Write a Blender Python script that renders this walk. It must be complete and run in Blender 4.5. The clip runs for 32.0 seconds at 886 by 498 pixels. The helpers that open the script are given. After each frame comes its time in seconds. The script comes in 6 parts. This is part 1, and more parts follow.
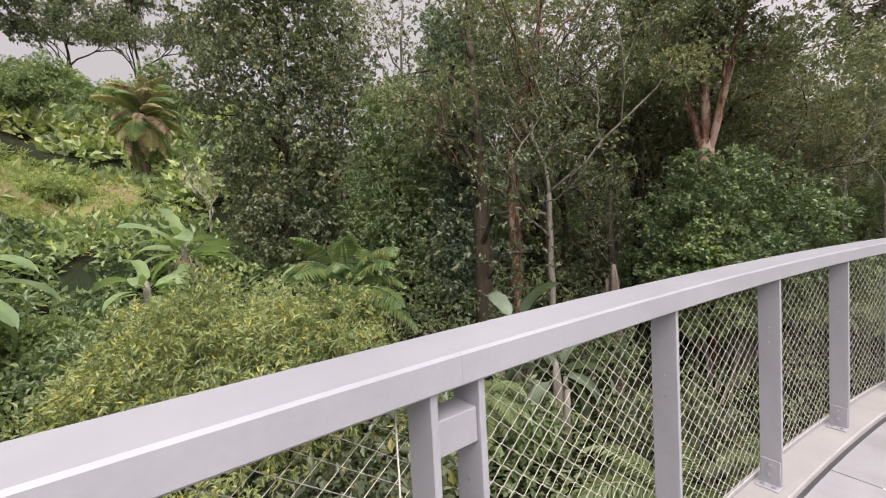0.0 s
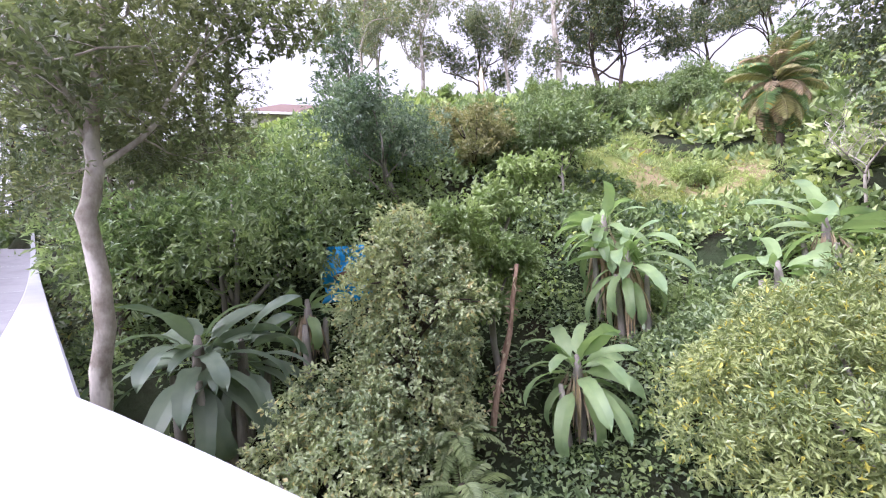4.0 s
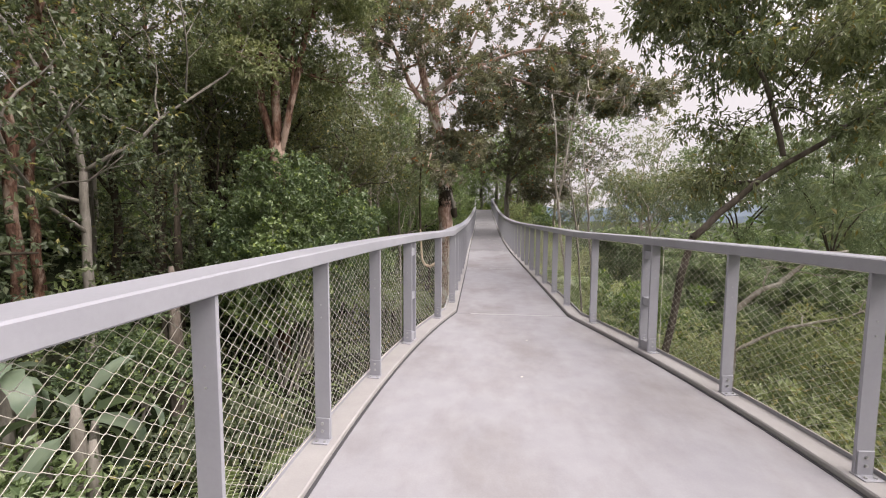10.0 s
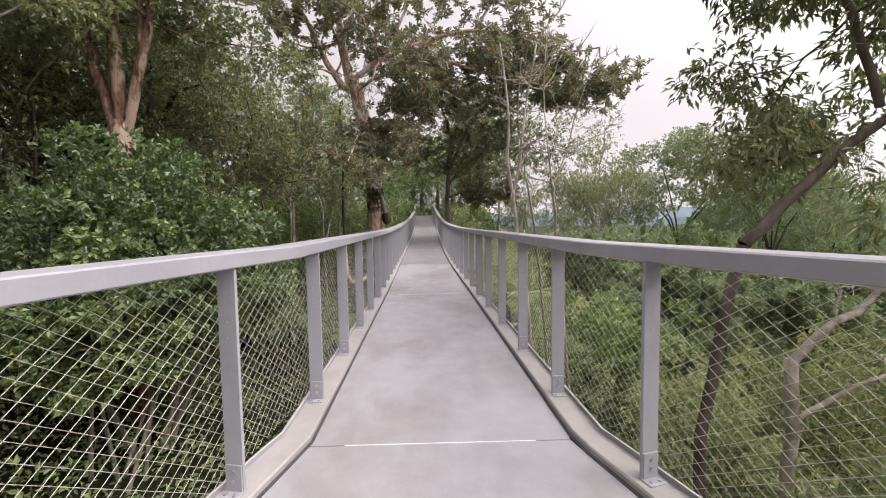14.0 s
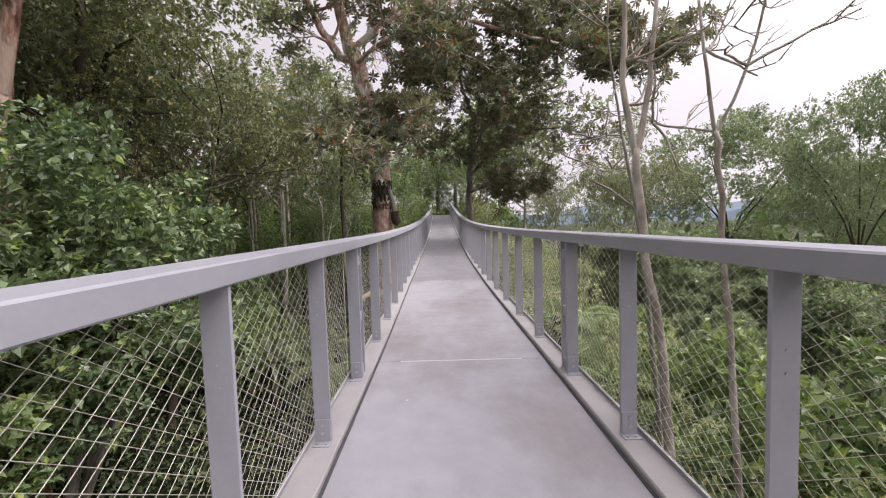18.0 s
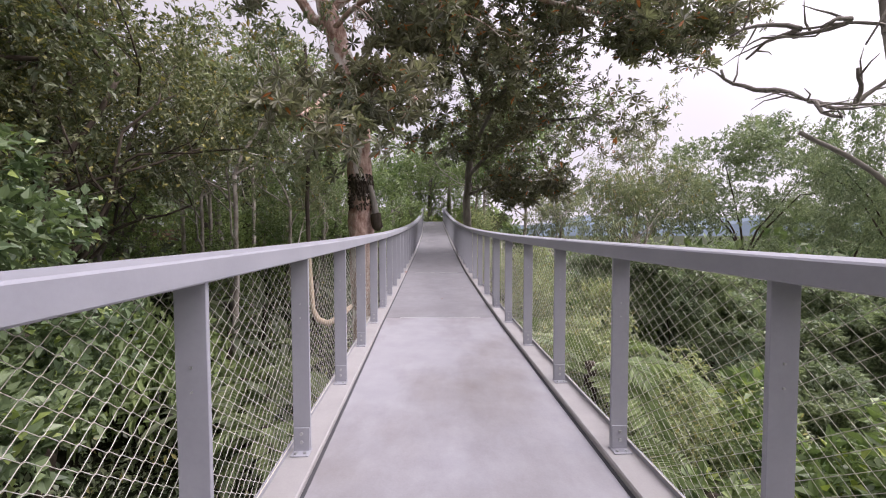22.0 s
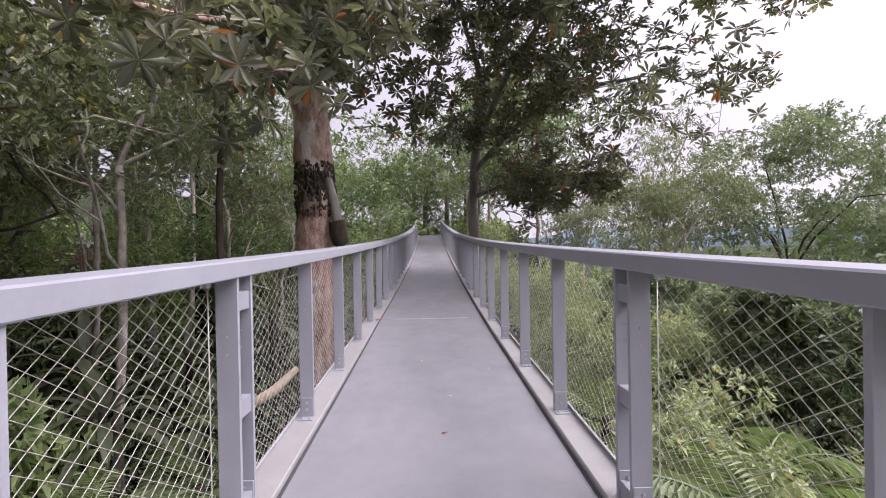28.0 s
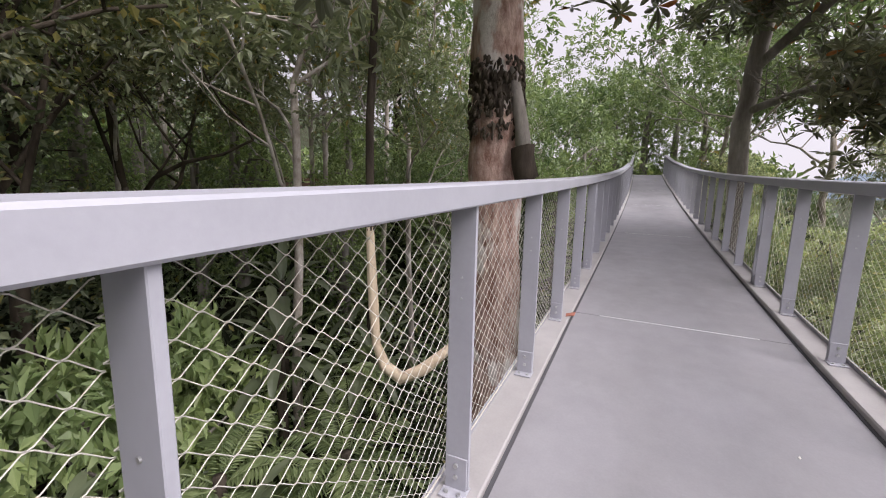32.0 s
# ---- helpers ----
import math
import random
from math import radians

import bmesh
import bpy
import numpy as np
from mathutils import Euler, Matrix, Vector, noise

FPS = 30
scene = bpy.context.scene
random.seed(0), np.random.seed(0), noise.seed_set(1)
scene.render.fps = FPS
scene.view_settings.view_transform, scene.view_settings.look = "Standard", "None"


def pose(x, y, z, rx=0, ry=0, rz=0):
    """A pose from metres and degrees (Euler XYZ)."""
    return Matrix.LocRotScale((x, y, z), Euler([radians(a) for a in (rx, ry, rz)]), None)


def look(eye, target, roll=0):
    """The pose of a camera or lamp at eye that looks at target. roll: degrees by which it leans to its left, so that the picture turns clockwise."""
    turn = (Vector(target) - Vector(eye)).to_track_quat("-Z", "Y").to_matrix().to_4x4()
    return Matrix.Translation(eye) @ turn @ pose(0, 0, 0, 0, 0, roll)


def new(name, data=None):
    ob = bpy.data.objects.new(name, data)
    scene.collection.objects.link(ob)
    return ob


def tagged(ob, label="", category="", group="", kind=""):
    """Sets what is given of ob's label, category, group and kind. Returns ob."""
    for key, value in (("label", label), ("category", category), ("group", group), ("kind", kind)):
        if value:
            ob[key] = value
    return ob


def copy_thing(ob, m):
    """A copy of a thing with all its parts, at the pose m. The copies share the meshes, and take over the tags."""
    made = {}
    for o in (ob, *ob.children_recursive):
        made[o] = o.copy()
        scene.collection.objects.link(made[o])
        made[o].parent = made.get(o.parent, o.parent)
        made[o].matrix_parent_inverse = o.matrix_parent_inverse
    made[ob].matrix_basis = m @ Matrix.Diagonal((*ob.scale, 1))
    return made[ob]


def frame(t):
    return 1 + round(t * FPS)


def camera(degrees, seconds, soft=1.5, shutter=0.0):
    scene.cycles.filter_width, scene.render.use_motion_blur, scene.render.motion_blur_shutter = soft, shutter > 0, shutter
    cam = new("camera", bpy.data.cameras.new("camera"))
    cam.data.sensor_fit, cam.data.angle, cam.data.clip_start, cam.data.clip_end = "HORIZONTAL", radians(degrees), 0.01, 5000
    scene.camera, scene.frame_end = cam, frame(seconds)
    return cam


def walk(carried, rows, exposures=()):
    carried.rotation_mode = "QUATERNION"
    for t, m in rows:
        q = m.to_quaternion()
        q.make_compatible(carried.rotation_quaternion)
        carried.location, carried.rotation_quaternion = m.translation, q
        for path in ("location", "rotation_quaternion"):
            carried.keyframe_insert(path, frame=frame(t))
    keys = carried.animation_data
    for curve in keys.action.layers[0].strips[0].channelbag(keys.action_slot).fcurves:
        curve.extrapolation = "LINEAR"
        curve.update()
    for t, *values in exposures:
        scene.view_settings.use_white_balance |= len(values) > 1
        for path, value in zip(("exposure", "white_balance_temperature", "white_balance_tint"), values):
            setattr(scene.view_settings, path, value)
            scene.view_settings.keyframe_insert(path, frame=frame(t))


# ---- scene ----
cam = camera(94.48, 32.0, 1.1)
# seconds, x, y, z in metres; yaw, pitch, roll in degrees
PATH = [
    (0.0, -0.113, -0.017, 1.547, 58.90, -2.91, 3.08),
    (0.5, -0.441, 0.024, 1.558, 67.89, -2.52, 2.90),
    (1.0, -0.631, 0.054, 1.562, 76.96, -2.26, 2.73),
    (1.5, -0.693, 0.097, 1.596, 87.24, -2.11, 2.67),
    (2.0, -0.743, 0.066, 1.585, 98.34, -1.85, 2.90),
    (2.5, -0.770, 0.022, 1.561, 109.65, -1.44, 3.21),
    (3.0, -0.734, -0.036, 1.553, 120.59, -0.89, 3.70),
    (3.5, -0.733, -0.074, 1.539, 131.09, -0.24, 3.95),
    (5.5, -0.732, -0.144, 1.497, 136.37, -0.19, 4.84),
    (6.0, -0.647, -0.091, 1.552, 119.01, -1.50, 5.87),
    (6.5, -0.587, -0.065, 1.530, 100.49, -2.76, 6.14),
    (7.0, -0.591, 0.059, 1.519, 81.35, -3.96, 5.88),
    (7.5, -0.489, 0.351, 1.531, 62.27, -5.26, 5.32),
    (8.0, -0.280, 0.608, 1.530, 43.79, -6.25, 4.07),
    (8.5, -0.146, 0.762, 1.512, 26.80, -6.37, 2.50),
    (9.0, -0.074, 0.834, 1.506, 15.46, -5.94, 1.22),
    (9.5, -0.049, 0.919, 1.484, 9.38, -5.32, 0.37),
    (10.0, -0.065, 1.228, 1.475, 6.32, -4.54, -0.34),
    (10.5, -0.036, 1.552, 1.429, 5.13, -4.11, -0.26),
    (11.0, 0.077, 2.008, 1.449, 4.72, -3.49, 0.15),
    (11.5, 0.075, 2.500, 1.434, 4.89, -2.46, 0.89),
    (12.0, 0.140, 2.957, 1.401, 3.50, -2.14, 0.99),
    (12.5, 0.191, 3.423, 1.400, 0.85, -3.02, 0.54),
    (13.0, 0.149, 3.881, 1.411, -2.23, -4.06, 1.58),
    (13.5, 0.247, 4.376, 1.413, -2.26, -3.63, 1.21),
    (14.0, 0.263, 4.882, 1.390, -1.43, -3.55, 0.83),
    (14.5, 0.229, 5.378, 1.392, -1.00, -3.56, 0.73),
    (16.5, 0.259, 7.331, 1.355, 0.11, -3.91, 1.42),
    (17.0, 0.143, 7.879, 1.367, -0.00, -3.57, 1.53),
    (17.5, 0.151, 8.410, 1.382, 0.31, -3.63, 1.49),
    (18.0, 0.073, 8.896, 1.365, 0.77, -3.43, 1.78),
    (18.5, 0.043, 9.353, 1.375, 1.52, -3.82, 2.32),
    (19.0, 0.074, 9.795, 1.420, 2.75, -3.60, 2.76),
    (19.5, -0.004, 10.199, 1.366, 4.06, -4.19, 3.22),
    (20.0, 0.001, 10.632, 1.368, 4.80, -5.15, 3.44),
    (20.5, 0.046, 11.060, 1.349, 4.55, -5.36, 3.07),
    (21.0, -0.023, 11.489, 1.331, 3.20, -5.44, 2.21),
    (21.5, -0.007, 11.902, 1.341, 1.28, -4.56, 1.21),
    (22.0, -0.017, 12.281, 1.343, -0.44, -2.37, 0.13),
    (22.5, -0.054, 12.685, 1.370, -0.76, -0.27, -0.63),
    (23.0, -0.016, 13.105, 1.369, 0.36, 2.45, -1.33),
    (23.5, 0.025, 13.467, 1.384, 2.18, 3.25, -1.67),
    (24.0, -0.068, 13.913, 1.388, 3.77, 3.00, -1.38),
    (24.5, -0.049, 14.335, 1.352, 4.50, 2.41, -0.69),
    (25.0, -0.013, 14.778, 1.367, 3.40, 1.60, 0.01),
    (25.5, -0.047, 15.167, 1.369, -0.60, 0.83, 0.66),
    (26.0, -0.075, 15.593, 1.321, -1.16, 0.38, 0.94),
    (26.5, -0.022, 16.034, 1.325, -1.48, -0.38, 0.29),
    (28.5, -0.005, 17.616, 1.375, -0.73, -0.19, 1.26),
    (29.0, -0.035, 18.199, 1.348, -2.28, 0.36, 1.27),
    (29.5, -0.017, 18.633, 1.369, -4.26, 0.59, 1.62),
    (30.0, -0.091, 18.980, 1.398, -5.53, 0.82, 1.90),
    (30.5, -0.090, 19.261, 1.379, -4.34, -0.23, 1.49),
    (31.0, -0.033, 19.536, 1.420, 4.17, -3.02, 0.41),
    (31.5, -0.140, 19.695, 1.375, 15.65, -6.58, -0.49),
    (32.0, -0.417, 19.893, 1.371, 26.54, -8.88, -1.23),
]
EXPOSURES = [(0.0, 0.44, 6850, 10), (1.0, 0.78, 6600, 13), (2.5, 1.34, 5700, 22), (4.5, 1.24, 5800, 21), (6.0, 1.05, 6300, 16), (7.5, 0.74, 6650, 11), (9.0, 0.48, 6850, 10), (14.0, 0.56, 6800, 10), (20.0, 0.6, 6450, 15), (26.0, 0.57, 6250, 19), (30.0, 0.62, 6170, 19), (32.0, 0.66, 6400, 13)]
walk(cam, [(t, pose(x, y, z, 90 + pitch, roll, yaw)) for t, x, y, z, yaw, pitch, roll in PATH], EXPOSURES)

# ---- light: an overcast sky ----
world = bpy.data.worlds.new("world")
scene.world = world
world.use_nodes = True
wn, wl = world.node_tree.nodes, world.node_tree.links
SUN_UP, SUN_ROUND = radians(48), radians(105)
sky = wn.new("ShaderNodeTexSky")
sky.sky_type, sky.sun_disc = "NISHITA", False
sky.sun_elevation, sky.sun_rotation = SUN_UP, SUN_ROUND
dim = wn.new("ShaderNodeMixRGB")
dim.blend_type, dim.inputs[0].default_value, dim.inputs[2].default_value = "MULTIPLY", 1.0, (0.1, 0.1, 0.1, 1)
wl.new(sky.outputs[0], dim.inputs[1])
cloud = wn.new("ShaderNodeTexNoise")
cloud.inputs["Scale"].default_value, cloud.inputs["Detail"].default_value = 1.6, 5
ramp = wn.new("ShaderNodeValToRGB")
ramp.color_ramp.elements[0].color, ramp.color_ramp.elements[1].color = (0.90, 0.85, 0.92, 1), (1.05, 0.985, 1.06, 1)
ramp.color_ramp.elements[0].position, ramp.color_ramp.elements[1].position = 0.32, 0.62
wl.new(cloud.outputs[0], ramp.inputs[0])
veil = wn.new("ShaderNodeMixRGB")
veil.inputs[0].default_value = 0.93
wl.new(dim.outputs[0], veil.inputs[1])
wl.new(ramp.outputs[0], veil.inputs[2])
high = wn.new("ShaderNodeTexCoord")
apart = wn.new("ShaderNodeSeparateXYZ")
bright = wn.new("ShaderNodeVectorMath")
bright.operation = "DOT_PRODUCT"
bright.inputs[1].default_value = (0.52, -0.12, 0.845)
floor_at = wn.new("ShaderNodeMath")
floor_at.operation = "MAXIMUM"
floor_at.inputs[1].default_value = 0.0
square = wn.new("ShaderNodeMath")
square.operation = "POWER"
square.inputs[1].default_value = 3.8
lift = wn.new("ShaderNodeMath")
lift.operation = "MULTIPLY_ADD"
lift.inputs[1].default_value, lift.inputs[2].default_value = 3.05, 0.58
wl.new(high.outputs["Generated"], apart.inputs[0])
wl.new(high.outputs["Generated"], bright.inputs[0])
wl.new(bright.outputs["Value"], floor_at.inputs[0])
wl.new(floor_at.outputs[0], square.inputs[0])
wl.new(square.outputs[0], lift.inputs[0])
east = wn.new("ShaderNodeMath")
east.operation = "MULTIPLY_ADD"
east.inputs[1].default_value, east.inputs[2].default_value = 0.15, 1.0
wl.new(apart.outputs[0], east.inputs[0])
glow = wn.new("ShaderNodeMath")
glow.operation = "MULTIPLY"
wl.new(lift.outputs[0], glow.inputs[0])
wl.new(east.outputs[0], glow.inputs[1])
wl.new(glow.outputs[0], wn["Background"].inputs[1])
wl.new(veil.outputs[0], wn["Background"].inputs[0])
sun = new("sun", bpy.data.lights.new("sun", "SUN"))
sun.data.energy, sun.data.angle, sun.data.color = 1.5, radians(30), (1.0, 0.96, 0.9)
sun.matrix_world = look((math.sin(SUN_ROUND) * 60, math.cos(SUN_ROUND) * 60, 60 * math.tan(SUN_UP)), (0, 0, 0))


# ---- materials ----
def shader(name, rough=0.6, metal=0.0, spec=0.5):
    m = bpy.data.materials.new(name)
    m.use_nodes = True
    b = m.node_tree.nodes["Principled BSDF"]
    b.inputs["Roughness"].default_value, b.inputs["Metallic"].default_value = rough, metal
    b.inputs["Specular IOR Level"].default_value = spec
    return m, m.node_tree.nodes, m.node_tree.links, b


def mixed(nodes, links, kind, fac, a, b):
    n = nodes.new("ShaderNodeMixRGB")
    n.blend_type = kind
    for k, v in enumerate((fac, a, b)):
        if isinstance(v, (int, float)):
            n.inputs[k].default_value = v
        elif isinstance(v, tuple):
            n.inputs[k].default_value = (*v, 1)
        else:
            links.new(v, n.inputs[k])
    return n.outputs[0]


def noise_of(nodes, links, scale, detail=4.0, stretch=(1, 1, 1), rough=0.55):
    co = nodes.new("ShaderNodeTexCoord")
    mp = nodes.new("ShaderNodeMapping")
    mp.inputs["Scale"].default_value = stretch
    n = nodes.new("ShaderNodeTexNoise")
    n.inputs["Scale"].default_value, n.inputs["Detail"].default_value, n.inputs["Roughness"].default_value = scale, detail, rough
    links.new(co.outputs["Object"], mp.inputs[0])
    links.new(mp.outputs[0], n.inputs["Vector"])
    return n.outputs[0]


def span(nodes, links, value, low, high):
    n = nodes.new("ShaderNodeMapRange")
    n.inputs[1].default_value, n.inputs[2].default_value = low, high
    links.new(value, n.inputs[0])
    return n.outputs[0]


def bumped(nodes, links, b, height, strength, distance=0.02):
    n = nodes.new("ShaderNodeBump")
    n.inputs["Strength"].default_value, n.inputs["Distance"].default_value = strength, distance
    links.new(height, n.inputs["Height"])
    links.new(n.outputs[0], b.inputs["Normal"])


def leafy(name, dark, light, odd=None, odd_share=0.06, rough=0.42, glow=0.3, patch=0.6, spec=0.5):
    """A leaf: colour varies from leaf to leaf and in patches, and some light comes through it."""
    dark, light = [tuple(1.2 * (0.68 * v + 0.32 * (0.4 * c[0] + 0.4 * c[1] + 0.2 * c[2])) for v in c) for c in (dark, light)]
    m, n, l, b = shader(name, rough, 0, spec)
    geo = n.new("ShaderNodeNewGeometry")
    one = mixed(n, l, "MIX", geo.outputs["Random Per Island"], dark, light)
    big = span(n, l, noise_of(n, l, patch, 3), 0.3, 0.7)
    two = mixed(n, l, "MULTIPLY", 1.0, one, mixed(n, l, "MIX", big, (0.62, 0.7, 0.66), (1.25, 1.2, 1.1)))
    if odd:
        step = n.new("ShaderNodeMath")
        step.operation, step.inputs[1].default_value = "LESS_THAN", odd_share
        mul = n.new("ShaderNodeMath")
        mul.operation, mul.inputs[1].default_value = "MULTIPLY", 17.31
        fr = n.new("ShaderNodeMath")
        fr.operation = "FRACT"
        l.new(geo.outputs["Random Per Island"], mul.inputs[0])
        l.new(mul.outputs[0], fr.inputs[0])
        l.new(fr.outputs[0], step.inputs[0])
        two = mixed(n, l, "MIX", step.outputs[0], two, odd)
    l.new(two, b.inputs["Base Color"])
    tr = n.new("ShaderNodeBsdfTranslucent")
    l.new(mixed(n, l, "MULTIPLY", 1.0, two, (1.35, 1.5, 0.9)), tr.inputs[0])
    mix = n.new("ShaderNodeMixShader")
    mix.inputs[0].default_value = glow
    l.new(b.outputs[0], mix.inputs[1])
    l.new(tr.outputs[0], mix.inputs[2])
    l.new(mix.outputs[0], n["Material Output"].inputs[0])
    return m


def barky(name, dark, light, scale=3.0, stretch=(1, 1, 0.25), rough=0.85, bump=0.6, patches=None):
    m, n, l, b = shader(name, rough, 0, 0.2)
    f = noise_of(n, l, scale, 8, stretch, 0.65)
    col = mixed(n, l, "MIX", span(n, l, f, 0.35, 0.65), dark, light)
    if patches:
        col = mixed(n, l, "MIX", span(n, l, noise_of(n, l, 1.7, 4, (1, 1, 0.5), 0.6), 0.52, 0.58), col, patches)
    fine = noise_of(n, l, 28, 5, (1, 1, 0.3))
    col = mixed(n, l, "MULTIPLY", 0.5, col, mixed(n, l, "MIX", fine, (0.5, 0.5, 0.5), (1.4, 1.4, 1.4)))
    l.new(col, b.inputs["Base Color"])
    bumped(n, l, b, f, bump, 0.05)
    return m


def painted_steel():
    m, n, l, b = shader("grey_painted_steel", 0.42, 0.0, 0.45)
    dirt = span(n, l, noise_of(n, l, 2.2, 6, (1, 1, 1), 0.6), 0.3, 0.75)
    col = mixed(n, l, "MIX", dirt, (0.318, 0.318, 0.35), (0.383, 0.382, 0.418))
    fine = noise_of(n, l, 60, 4)
    col = mixed(n, l, "MULTIPLY", 0.25, col, mixed(n, l, "MIX", fine, (0.7, 0.7, 0.7), (1.2, 1.2, 1.2)))
    l.new(col, b.inputs["Base Color"])
    rg = n.new("ShaderNodeMapRange")
    rg.inputs[3].default_value, rg.inputs[4].default_value = 0.34, 0.55
    l.new(fine, rg.inputs[0])
    l.new(rg.outputs[0], b.inputs["Roughness"])
    bumped(n, l, b, fine, 0.06, 0.004)
    return m


def concrete(name, base, stain):
    m, n, l, b = shader(name, 0.62, 0, 0.4)
    big = span(n, l, noise_of(n, l, 0.9, 7, (1, 0.55, 1), 0.65), 0.44, 0.7)
    mid = span(n, l, noise_of(n, l, 4.5, 6), 0.35, 0.7)
    fine = noise_of(n, l, 85, 4)
    col = mixed(n, l, "MIX", big, base, stain)
    col = mixed(n, l, "MULTIPLY", 0.35, col, mixed(n, l, "MIX", mid, (0.8, 0.8, 0.82), (1.12, 1.12, 1.12)))
    col = mixed(n, l, "MULTIPLY", 0.35, col, mixed(n, l, "MIX", fine, (0.75, 0.75, 0.75), (1.2, 1.2, 1.2)))
    l.new(col, b.inputs["Base Color"])
    bumped(n, l, b, fine, 0.12, 0.004)
    return m


def plain(name, color, rough=0.6, metal=0.0, vary=0.3, scale=6):
    m, n, l, b = shader(name, rough, metal)
    f = noise_of(n, l, scale, 5)
    col = mixed(n, l, "MULTIPLY", 1.0, color, mixed(n, l, "MIX", f, (1 - vary,) * 3, (1 + vary,) * 3))
    l.new(col, b.inputs["Base Color"])
    bumped(n, l, b, f, 0.1, 0.01)
    return m


STEEL = painted_steel()
DECK = concrete("pale_concrete", (0.345, 0.338, 0.356), (0.236, 0.216, 0.21))
# deck concrete again, darkened in colour for the shade of overhanging crowns
DECK_SHADED = concrete("shade_toned_concrete", (0.28, 0.272, 0.284), (0.215, 0.207, 0.212))
SEAL = plain("pale_joint_sealant", (0.72, 0.72, 0.72), 0.5)
KERB_PAINT = concrete("cream_grey_kerb_paint", (0.38, 0.364, 0.356), (0.32, 0.305, 0.292))
GAP_SHADE = plain("dark_edge_gap", (0.06, 0.06, 0.065), 0.8)
CABLE = plain("stainless_cable", (0.70, 0.67, 0.59), 0.45, 0.35, 0.1)
BOLT = plain("galvanised_bolt", (0.5, 0.5, 0.5), 0.4, 0.8, 0.1)
CLEAT = plain("white_plastic_clip", (0.7, 0.7, 0.68), 0.5)
SOIL = plain("leaf_litter_soil", (0.05, 0.042, 0.03), 0.95, 0, 0.6, 3)
LEAF_YELLOW = leafy("yellow_green_leaf", (0.155, 0.195, 0.05), (0.33, 0.375, 0.105), (0.5, 0.44, 0.1), 0.05)
LEAF_MID = leafy("mid_green_leaf", (0.11, 0.17, 0.055), (0.235, 0.305, 0.11))
LEAF_BRIGHT = leafy("bright_green_leaf", (0.16, 0.23, 0.055), (0.31, 0.40, 0.12))
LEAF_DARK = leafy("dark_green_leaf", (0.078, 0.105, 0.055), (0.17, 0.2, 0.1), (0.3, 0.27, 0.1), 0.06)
LEAF_BLUE = leafy("blue_green_leaf", (0.09, 0.145, 0.095), (0.21, 0.28, 0.19))
LEAF_GLOSS = leafy("glossy_mid_green_leaf", (0.07, 0.115, 0.045), (0.17, 0.235, 0.09), (0.26, 0.32, 0.1), 0.06, 0.34)
LEAF_FRESH = leafy("fresh_green_leaf", (0.11, 0.17, 0.05), (0.24, 0.32, 0.095), (0.34, 0.40, 0.1), 0.08, 0.36)
LEAF_CROWN = leafy("dusky_leathery_leaf", (0.095, 0.09, 0.06), (0.23, 0.22, 0.145), (0.36, 0.13, 0.05), 0.025, 0.42, 0.3, 0.6, 0.4)
LEAF_GUM = leafy("grey_green_gum_leaf", (0.14, 0.165, 0.085), (0.29, 0.315, 0.17), (0.35, 0.27, 0.1), 0.05)
LEAF_OLIVE = leafy("olive_forest_leaf", (0.125, 0.145, 0.06), (0.26, 0.28, 0.12))
# valley haze is put into this paler, greyer leaf green
LEAF_VALLEY = leafy("haze_paled_leaf", (0.125, 0.165, 0.095), (0.26, 0.31, 0.175))
# shade inside the canopy is put into these darker leaf tones
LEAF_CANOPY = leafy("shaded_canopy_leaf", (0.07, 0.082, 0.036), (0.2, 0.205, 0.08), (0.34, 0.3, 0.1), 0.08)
LEAF_OCHRE = leafy("ochre_tinged_leaf", (0.17, 0.17, 0.06), (0.34, 0.29, 0.10))
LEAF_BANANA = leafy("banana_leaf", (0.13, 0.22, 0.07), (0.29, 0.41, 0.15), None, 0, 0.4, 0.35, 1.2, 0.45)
# the banana leaf again, shade put into a darker, greyer colour
LEAF_BANANA_SHADED = leafy("shaded_banana_leaf", (0.09, 0.14, 0.085), (0.2, 0.265, 0.18), None, 0, 0.38, 0.25, 1.2, 0.5)
LEAF_SPRAY = leafy("fine_olive_green_leaf", (0.23, 0.27, 0.12), (0.45, 0.49, 0.25), (0.48, 0.42, 0.2), 0.08)
LEAF_FROND = leafy("palm_frond", (0.102, 0.187, 0.051), (0.221, 0.323, 0.0935), (0.4, 0.3, 0.06), 0.04)
LEAF_FERN = leafy("fern_frond", (0.15, 0.20, 0.06), (0.28, 0.34, 0.12))
LEAF_GOLD = leafy("golden_palm_frond", (0.24, 0.21, 0.07), (0.42, 0.35, 0.13))
LEAF_DRY = leafy("dry_brown_leaf", (0.238, 0.153, 0.085), (0.51, 0.357, 0.204), None, 0, 0.9, 0.1)
GRASS = leafy("meadow_grass", (0.21, 0.27, 0.05), (0.37, 0.44, 0.12))
BARK_GREY = barky("grey_bark", (0.16, 0.14, 0.12), (0.36, 0.33, 0.29))
BARK_PINK = barky("pink_grey_gum_bark", (0.26, 0.145, 0.11), (0.66, 0.49, 0.41), 7, (1, 1, 0.45), 0.85, 1.0, (0.74, 0.68, 0.63))
BARK_RED = barky("reddish_bark", (0.055, 0.028, 0.02), (0.27, 0.155, 0.11), 7, (1, 1, 0.3), 0.9, 1.0, (0.34, 0.25, 0.2))
BARK_BROWN = barky("brown_grey_bark", (0.075, 0.06, 0.048), (0.19, 0.16, 0.135), 5, (1, 1, 0.3), 0.9, 0.8)
